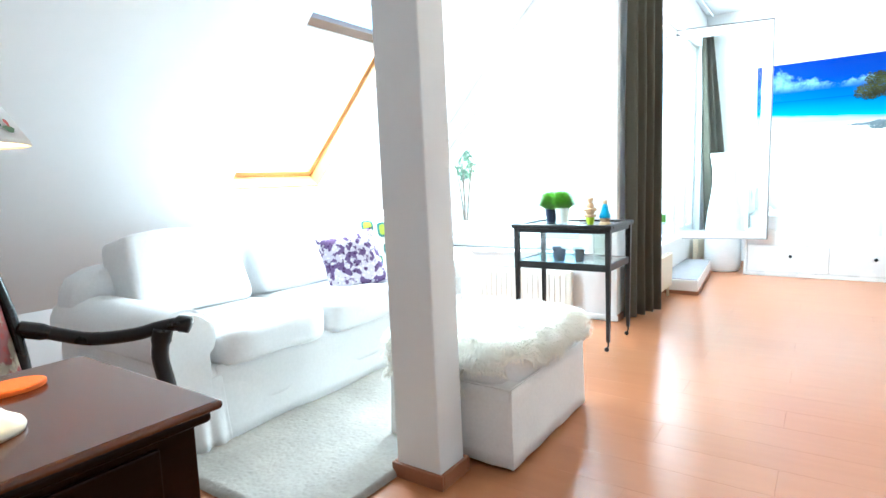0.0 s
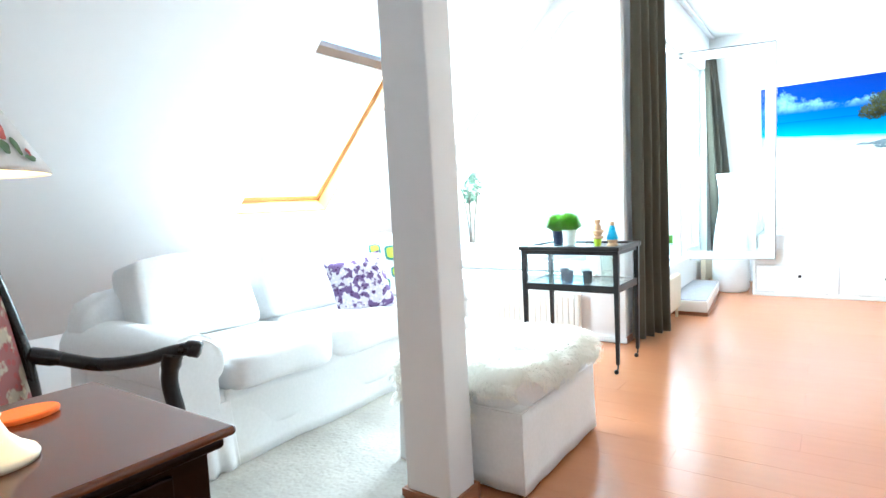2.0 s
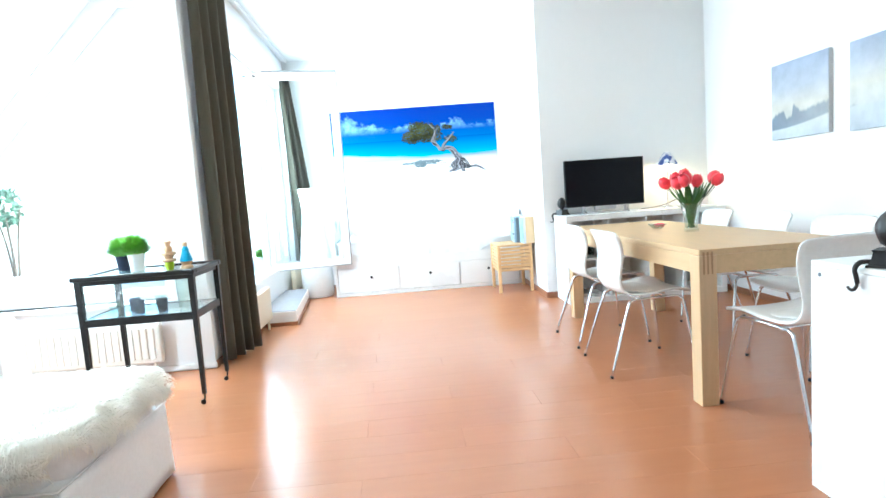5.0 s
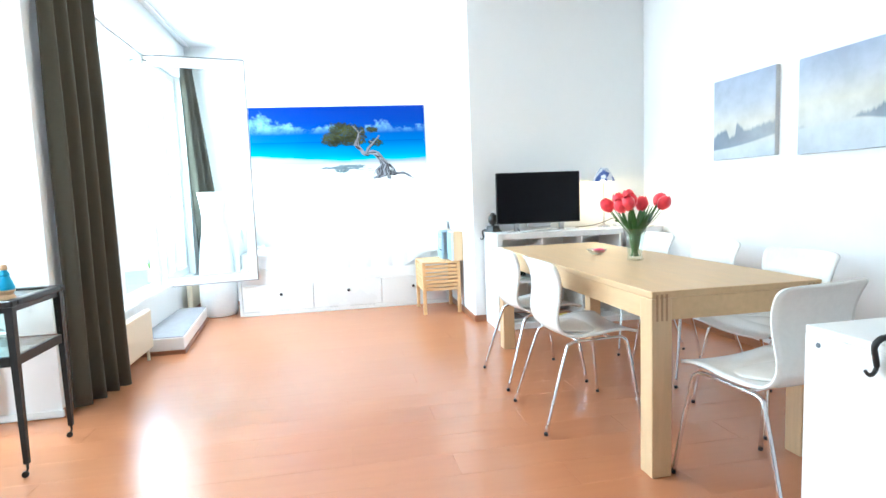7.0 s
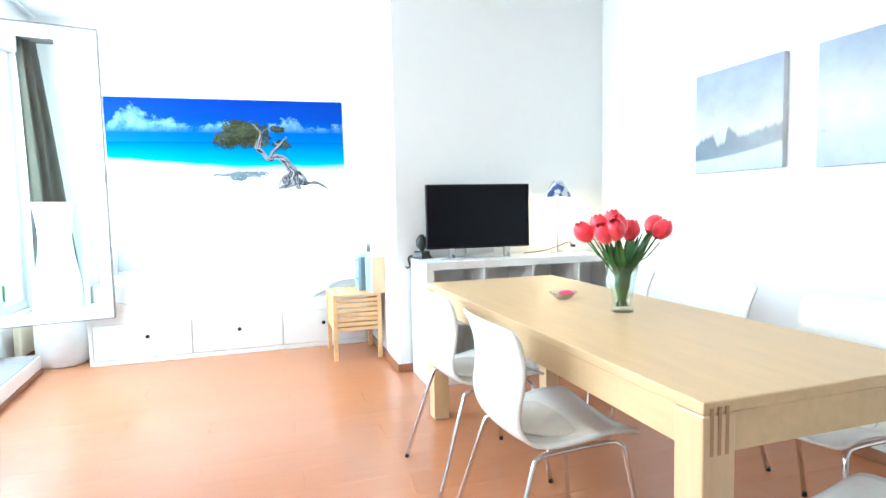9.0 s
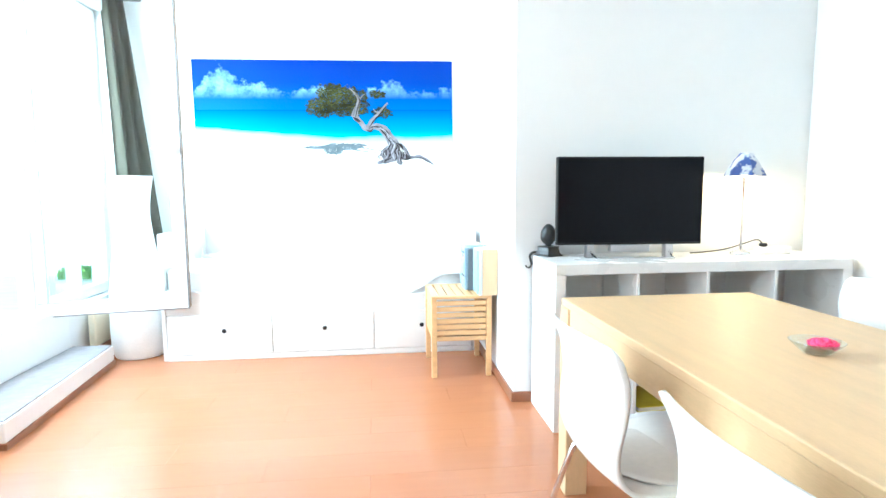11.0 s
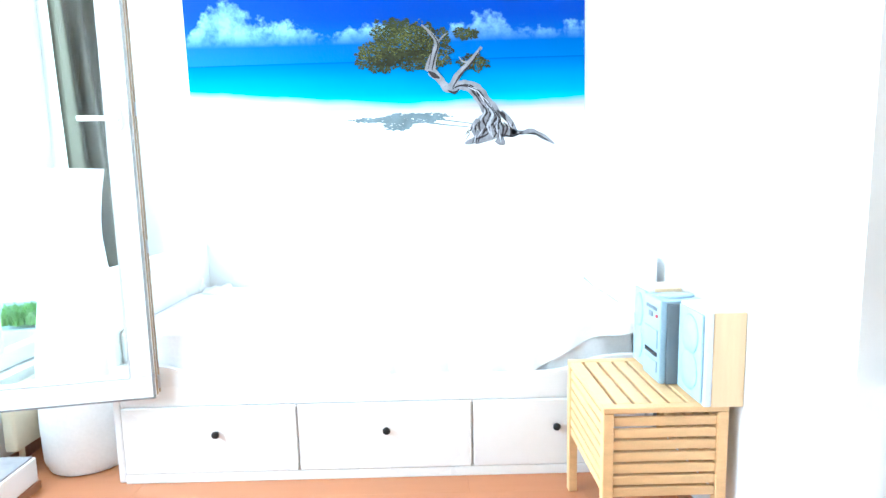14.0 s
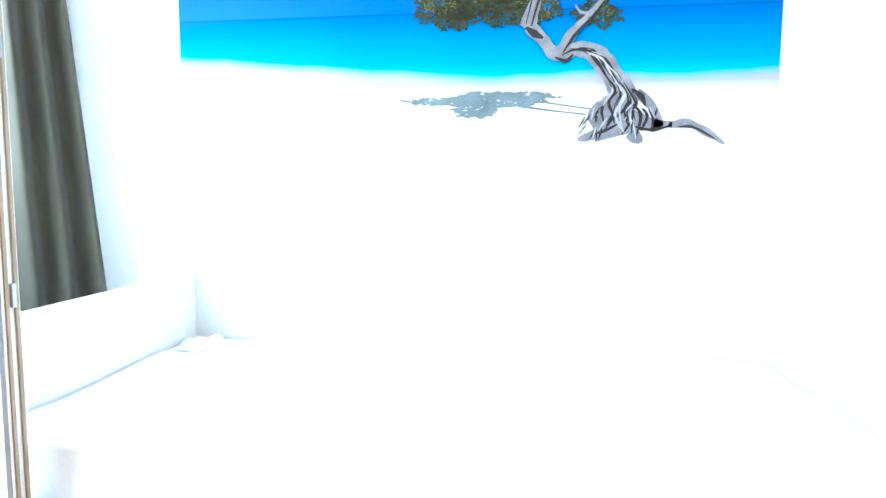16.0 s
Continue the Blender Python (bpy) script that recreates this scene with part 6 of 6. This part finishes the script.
for k in range(46):
    a = rt.uniform(0, 4.2)
    b = min(6, a + rt.uniform(0.8, 1.8))
    off = rt.uniform(-0.42, 0.42)
    line = []
    for q in range(4):
        u = a + (b - a) * q / 3
        i0 = min(5, int(u))
        f = u - i0
        x = strand[i0][0] * (1 - f) + strand[i0 + 1][0] * f
        y = strand[i0][1] * (1 - f) + strand[i0 + 1][1] * f
        w = (88, 66, 46, 38, 32, 24, 20)[i0]
        line.append((x + off * w + rt.uniform(-2, 2), y + off * w * 0.35 + rt.uniform(-2, 2)))
    ribbon("bark_streak", line, (1, rt.uniform(2, 5), rt.uniform(2, 5), 1), TREEDARK if k % 5 < 3 else BARKLIGHT, -0.0066 - 0.00002 * k)
for k in range(22):
    x, y = rt.uniform(915, 1050), rt.uniform(455, 500)
    d = rt.uniform(-16, 16)
    ribbon("root_streak", ((x, y - 10), (x + d * 0.4, y), (x + d, y + 12)), (1, rt.uniform(2, 6), 1), TREEDARK if k % 3 else BARKLIGHT, -0.0078 - 0.00002 * k)

# slatted stool with the stereo
stool = thing("slatted_stool", 4.806, 6.828, 0, 0, "pine bedside stool with slatted sides and top", "stool")
QW, QD, QH = 0.368, 0.45, 0.503
for x in (0, QW - 0.032):
    for y in (0, QD - 0.032):
        part("leg", B(x, y, 0, x + 0.032, y + 0.032, QH - 0.018, bevel=0.003), PINE, stool)
for i in range(7):
    x = 0.001 + i * (QW - 0.002) / 7
    part("slat", B(x, 0.034, QH - 0.0175, x + (QW - 0.002) / 7 - 0.010, QD - 0.034, QH, bevel=0.003), PINE, stool)
part("front_rail", B(0, 0, QH - 0.0175, QW, 0.033, QH + 0.0005, bevel=0.003), PINE, stool)
part("rear_rail", B(0, QD - 0.033, QH - 0.0175, QW, QD, QH + 0.0005, bevel=0.003), PINE, stool)
part("inner_shadow_box", B(0.034, 0.03, 0.225, QW - 0.034, QD - 0.03, 0.235), PINE, stool)
for i in range(7):
    z = 0.225 + i * 0.0365
    h = 0.0275
    part("slat", B(0.0325, 0.006, z, QW - 0.0325, 0.020, z + h, bevel=0.003), PINE, stool)
    part("slat", B(0.006, 0.0325, z, 0.020, QD - 0.0325, z + h, bevel=0.003), PINE, stool)
    part("slat", B(QW - 0.020, 0.0325, z, QW - 0.006, QD - 0.0325, z + h, bevel=0.003), PINE, stool)
BEECH = material("beech_foil", (0.66, 0.50, 0.30), 0.45, vary=0.06, scale=4, stretch=(14, 14, 1))
spk = thing("loudspeaker", 5.092, 6.815, QH + 0.001, 0, "beech loudspeaker with a pale blue front", "loudspeaker")
part("case", B(0.022, 0.0, 0, 0.114, 0.19, 0.278, bevel=0.003), BEECH, spk)
part("front_panel", B(0.0, 0.001, 0.001, 0.0215, 0.189, 0.277, bevel=0.004), material("pale_lilac_plastic", (0.60, 0.64, 0.72), 0.4), spk)
part("grille", B(-0.008, 0.012, 0.008, -0.0002, 0.178, 0.270, bevel=0.003), GRILLE, spk, "pale blue cloth grille")
for z in (0.085, 0.195):
    bm = bmesh.new()
    lathe(bm, [(0.06, 0), (0.058, 0.003), (0.03, 0.001), (0.012, 0.004), (0.001, 0.005)], n=24, m=pose(-0.0079, 0.095, z, 0, -90, 0))
    part("speaker_cone", bm, GRILLE, spk, smooth=True)
spk.scale = (1, 0.92, 1.005)
copy_thing(spk, pose(5.050, 7.146, QH + 0.001) @ Matrix.Diagonal((1, 0.68, 1.02, 1)))
stereo = thing("mini_stereo", 5.034, 7.000, QH + 0.001, 0, "silver blue mini stereo with a round disc lid", "stereo")
part("case", B(0.02, 0.0, 0.0, 0.125, 0.20, 0.280, bevel=0.006), DARKGREY, stereo)
part("top_cover", B(0.02, 0.0, 0.2802, 0.125, 0.20, 0.291, bevel=0.004), SILVERBLUE, stereo)
part("front_panel", B(0.0, 0.001, 0.002, 0.0198, 0.199, 0.290, bevel=0.006), SILVERBLUE, stereo)
part("lid", lathe(bmesh.new(), [(0.052, 0), (0.054, 0.003), (0.048, 0.008), (0.02, 0.010)], n=32, m=pose(0.07, 0.10, 0.2915)), SILVERBLUE, stereo, "round disc lid", smooth=True)
bm = bmesh.new()
box(bm, -0.003, 0.03, 0.09, -0.0002, 0.17, 0.105, bevel=0.001)
part("cassette_slot", bm, BLACK, stereo)
bm = bmesh.new()
box(bm, -0.004, 0.025, 0.12, -0.0002, 0.175, 0.185, bevel=0.002)
box(bm, -0.004, 0.025, 0.035, -0.0002, 0.175, 0.075, bevel=0.002)
part("door", bm, SILVERBLUE, stereo)
bm = bmesh.new()
box(bm, -0.003, 0.09, 0.222, -0.0002, 0.13, 0.242, bevel=0.001)
for k in range(5):
    box(bm, -0.004, 0.04 + k * 0.026, 0.25, -0.0002, 0.055 + k * 0.026, 0.262, bevel=0.001)
part("display", bm, DARKGREY, stereo, "grey display and buttons")
part("power_button", B(-0.004, 0.030, 0.228, -0.0002, 0.046, 0.238, bevel=0.001), material("red_button", (0.5, 0.03, 0.03), 0.4), stereo, "small red button")
stereo.scale = (1.1, 0.70, 0.94)

# hourglass floor lamp
hg = thing("floor_lamp", 2.822, 7.60, 0, 0, "tall white hourglass-shaped floor lamp by the window", "lamp")
part("shade", lathe(bmesh.new(), [(0.150, 0.0), (0.160, 0.006), (0.176, 0.05), (0.180, 0.20), (0.172, 0.45), (0.148, 0.65), (0.118, 0.85), (0.108, 0.96), (0.110, 1.04), (0.122, 1.15), (0.138, 1.245), (0.135, 1.245), (0.117, 1.15), (0.105, 1.04), (0.02, 1.02)], n=48), LAMPWHITE, hg, smooth="auto")
part("foot_ring", lathe(bmesh.new(), [(0.152, 0), (0.152, 0.004), (0.1, 0.004)], n=48, m=pose(0, 0, 0.0)), STEEL, hg)

# ---- outside ----
tagged(part("ground", B(-400, -400, -9.2, 400, 400, -9), GROUND), "distant green ground far below the attic", "ground", kind="structure")
tagged(part("terrace_slab", B(-1.6, 5.2, 0.0, 2.27, 11.0, 0.30), TERRACE), "grey boarded roof terrace outside the windows", "terrace", kind="structure")
pl = thing("planter", 2.12, 8.28, 0.30, 0, "low planter with fresh green grass on the terrace", "planter")
part("trough", B(-0.13, -0.14, 0, 0.13, 0.14, 0.14, bevel=0.01), WHITEPOT, pl)
verts, faces = [], []
rng = random.Random(21)
for k in range(700):
    x, y, a, ln = rng.uniform(-.12, .12), rng.uniform(-.13, .13), rng.random() * 6.28, rng.uniform(0.05, 0.11)
    dx, dy = math.cos(a) * ln * 0.45, math.sin(a) * ln * 0.45
    sx, sy = -math.sin(a) * 0.004, math.cos(a) * 0.004
    n0 = len(verts)
    verts += [(x - sx, y - sy, 0.155), (x + sx, y + sy, 0.155), (x + dx * .5 + sx, y + dy * .5 + sy, 0.155 + ln * .7), (x + dx * .5 - sx, y + dy * .5 - sy, 0.155 + ln * .7), (x + dx, y + dy, 0.155 + ln)]
    faces += [(n0, n0 + 1, n0 + 2, n0 + 3), (n0 + 3, n0 + 2, n0 + 4)]
data_part("blades", verts, faces, LEAF, pl)


def garden_tree(x, y, z, h, spread, seed):
    r = random.Random(seed)
    t = thing("tree", x, y, z, 0, "leafy green tree beyond the terrace", "tree")
    bm = bmesh.new()
    tube(bm, spline([(0, 0, 0), (0.1, 0.05, h * 0.3), (-0.05, 0.1, h * 0.6), (0.05, 0, h * 0.9)], 4), [0.28, 0.27, 0.25, 0.24, 0.22, 0.2, 0.19, 0.17, 0.15, 0.12, 0.09, 0.07, 0.04], n=9)
    ends = []
    for k in range(9):
        a, s = k * 2.4, r.uniform(0.30, 0.62)
        e_ = Vector((math.cos(a) * spread * r.uniform(.5, .95), math.sin(a) * spread * r.uniform(.5, .95), h * s + h * 0.2))
        ends.append(e_)
        tube(bm, spline([(0, 0, h * s * 0.8), e_ * 0.5 + Vector((0, 0, h * s * 0.35)), e_], 3), [0.08, 0.07, 0.06, 0.05, 0.04, 0.03, 0.02], n=6)
    part("trunk", bm, BARK, t, smooth=True)
    verts, faces = [], []
    for e_ in ends:
        for q in range(5):
            c = e_ + Vector((r.gauss(0, .5), r.gauss(0, .5), r.gauss(0, .4)))
            for k in range(70):
                p = c + Vector((r.gauss(0, .35), r.gauss(0, .35), r.gauss(0, .28)))
                u_, v_ = Vector((r.gauss(0, 1), r.gauss(0, 1), r.gauss(0, 1))).normalized(), Vector((r.gauss(0, 1), r.gauss(0, 1), r.gauss(0, 1))).normalized()
                s = 0.09
                n0 = len(verts)
                verts += [tuple(p - u_ * s), tuple(p + v_ * s * .5), tuple(p + u_ * s), tuple(p - v_ * s * .5)]
                faces.append((n0, n0 + 1, n0 + 2, n0 + 3))
    data_part("crown", verts, faces, FOLIAGE, t)


garden_tree(-9.3, 15.95, -9, 9.6, 1.6, 32)

shrub = thing("potted_shrub", 0.275, 6.5, 0.30, 0, "small leafy shrub in a white pot on the terrace", "plant")
part("pot", lathe(bmesh.new(), [(0.10, 0), (0.105, 0.005), (0.14, 0.26), (0.15, 0.27), (0.15, 0.30), (0.135, 0.30), (0.13, 0.28), (0.001, 0.275)], n=28), WHITEPOT, shrub, smooth="auto")
bm = bmesh.new()
for k in range(5):
    a = k * 1.26
    tube(bm, spline([(0.02 * math.cos(a), 0.02 * math.sin(a), 0.27), (0.05 * math.cos(a), 0.05 * math.sin(a), 0.6), (0.11 * math.cos(a), 0.11 * math.sin(a), 0.95)], 4), [0.012, 0.011, 0.010, 0.009, 0.008, 0.007, 0.006, 0.005, 0.003], n=6)
part("stem", bm, BARK, shrub, smooth=True)
verts, faces = [], []
rng = random.Random(45)
for k in range(300):
    a, q = rng.random() * 6.28, math.sqrt(rng.random())
    z = rng.uniform(0.76, 1.10)
    wide = 0.15 * (1 - 0.6 * abs(z - 0.93) / 0.17) * (1 + 0.4 * noise.noise((math.cos(a) * 2, math.sin(a) * 2, z * 5)))
    p = Vector((wide * q * math.cos(a), wide * q * math.sin(a), z))
    u_ = Vector((rng.gauss(0, 1), rng.gauss(0, 1), rng.gauss(0, 1))).normalized()
    v_ = u_.orthogonal().normalized()
    n0 = len(verts)
    verts += [tuple(p - u_ * 0.03), tuple(p + v_ * 0.012), tuple(p + u_ * 0.03), tuple(p - v_ * 0.012)]
    faces.append((n0, n0 + 1, n0 + 2, n0 + 3))
data_part("foliage", verts, faces, FOLIAGE, shrub)

# ---- floor of laminate planks ----
fl = tagged(part("floor", B(KNEE - 0.2, REAR - 0.2, -0.12, RIGHT + 0.2, BACK + 0.2, -0.010), SUBFLOOR), "glossy reddish brown laminate floor", "floor", kind="structure")
PL, PW = 1.285, 0.194
proto = B(0.0002, 0.0002, -0.009, PL - 0.0002, PW - 0.0002, 0.0, bevel=0.0004, seg=1)
plank_mesh = bpy.data.meshes.new("plank")
proto.to_mesh(plank_mesh)
proto.free()
plank_mesh.materials.append(LAMINATE)
row, y = 0, REAR
while y < BACK:
    x = KNEE - 0.25 - (row * 0.43) % PL
    while x < RIGHT:
        ob = new("plank", plank_mesh)
        ob.location = (x, y, 0)
        ob.parent = fl
        x += PL
    y += PW
    row += 1
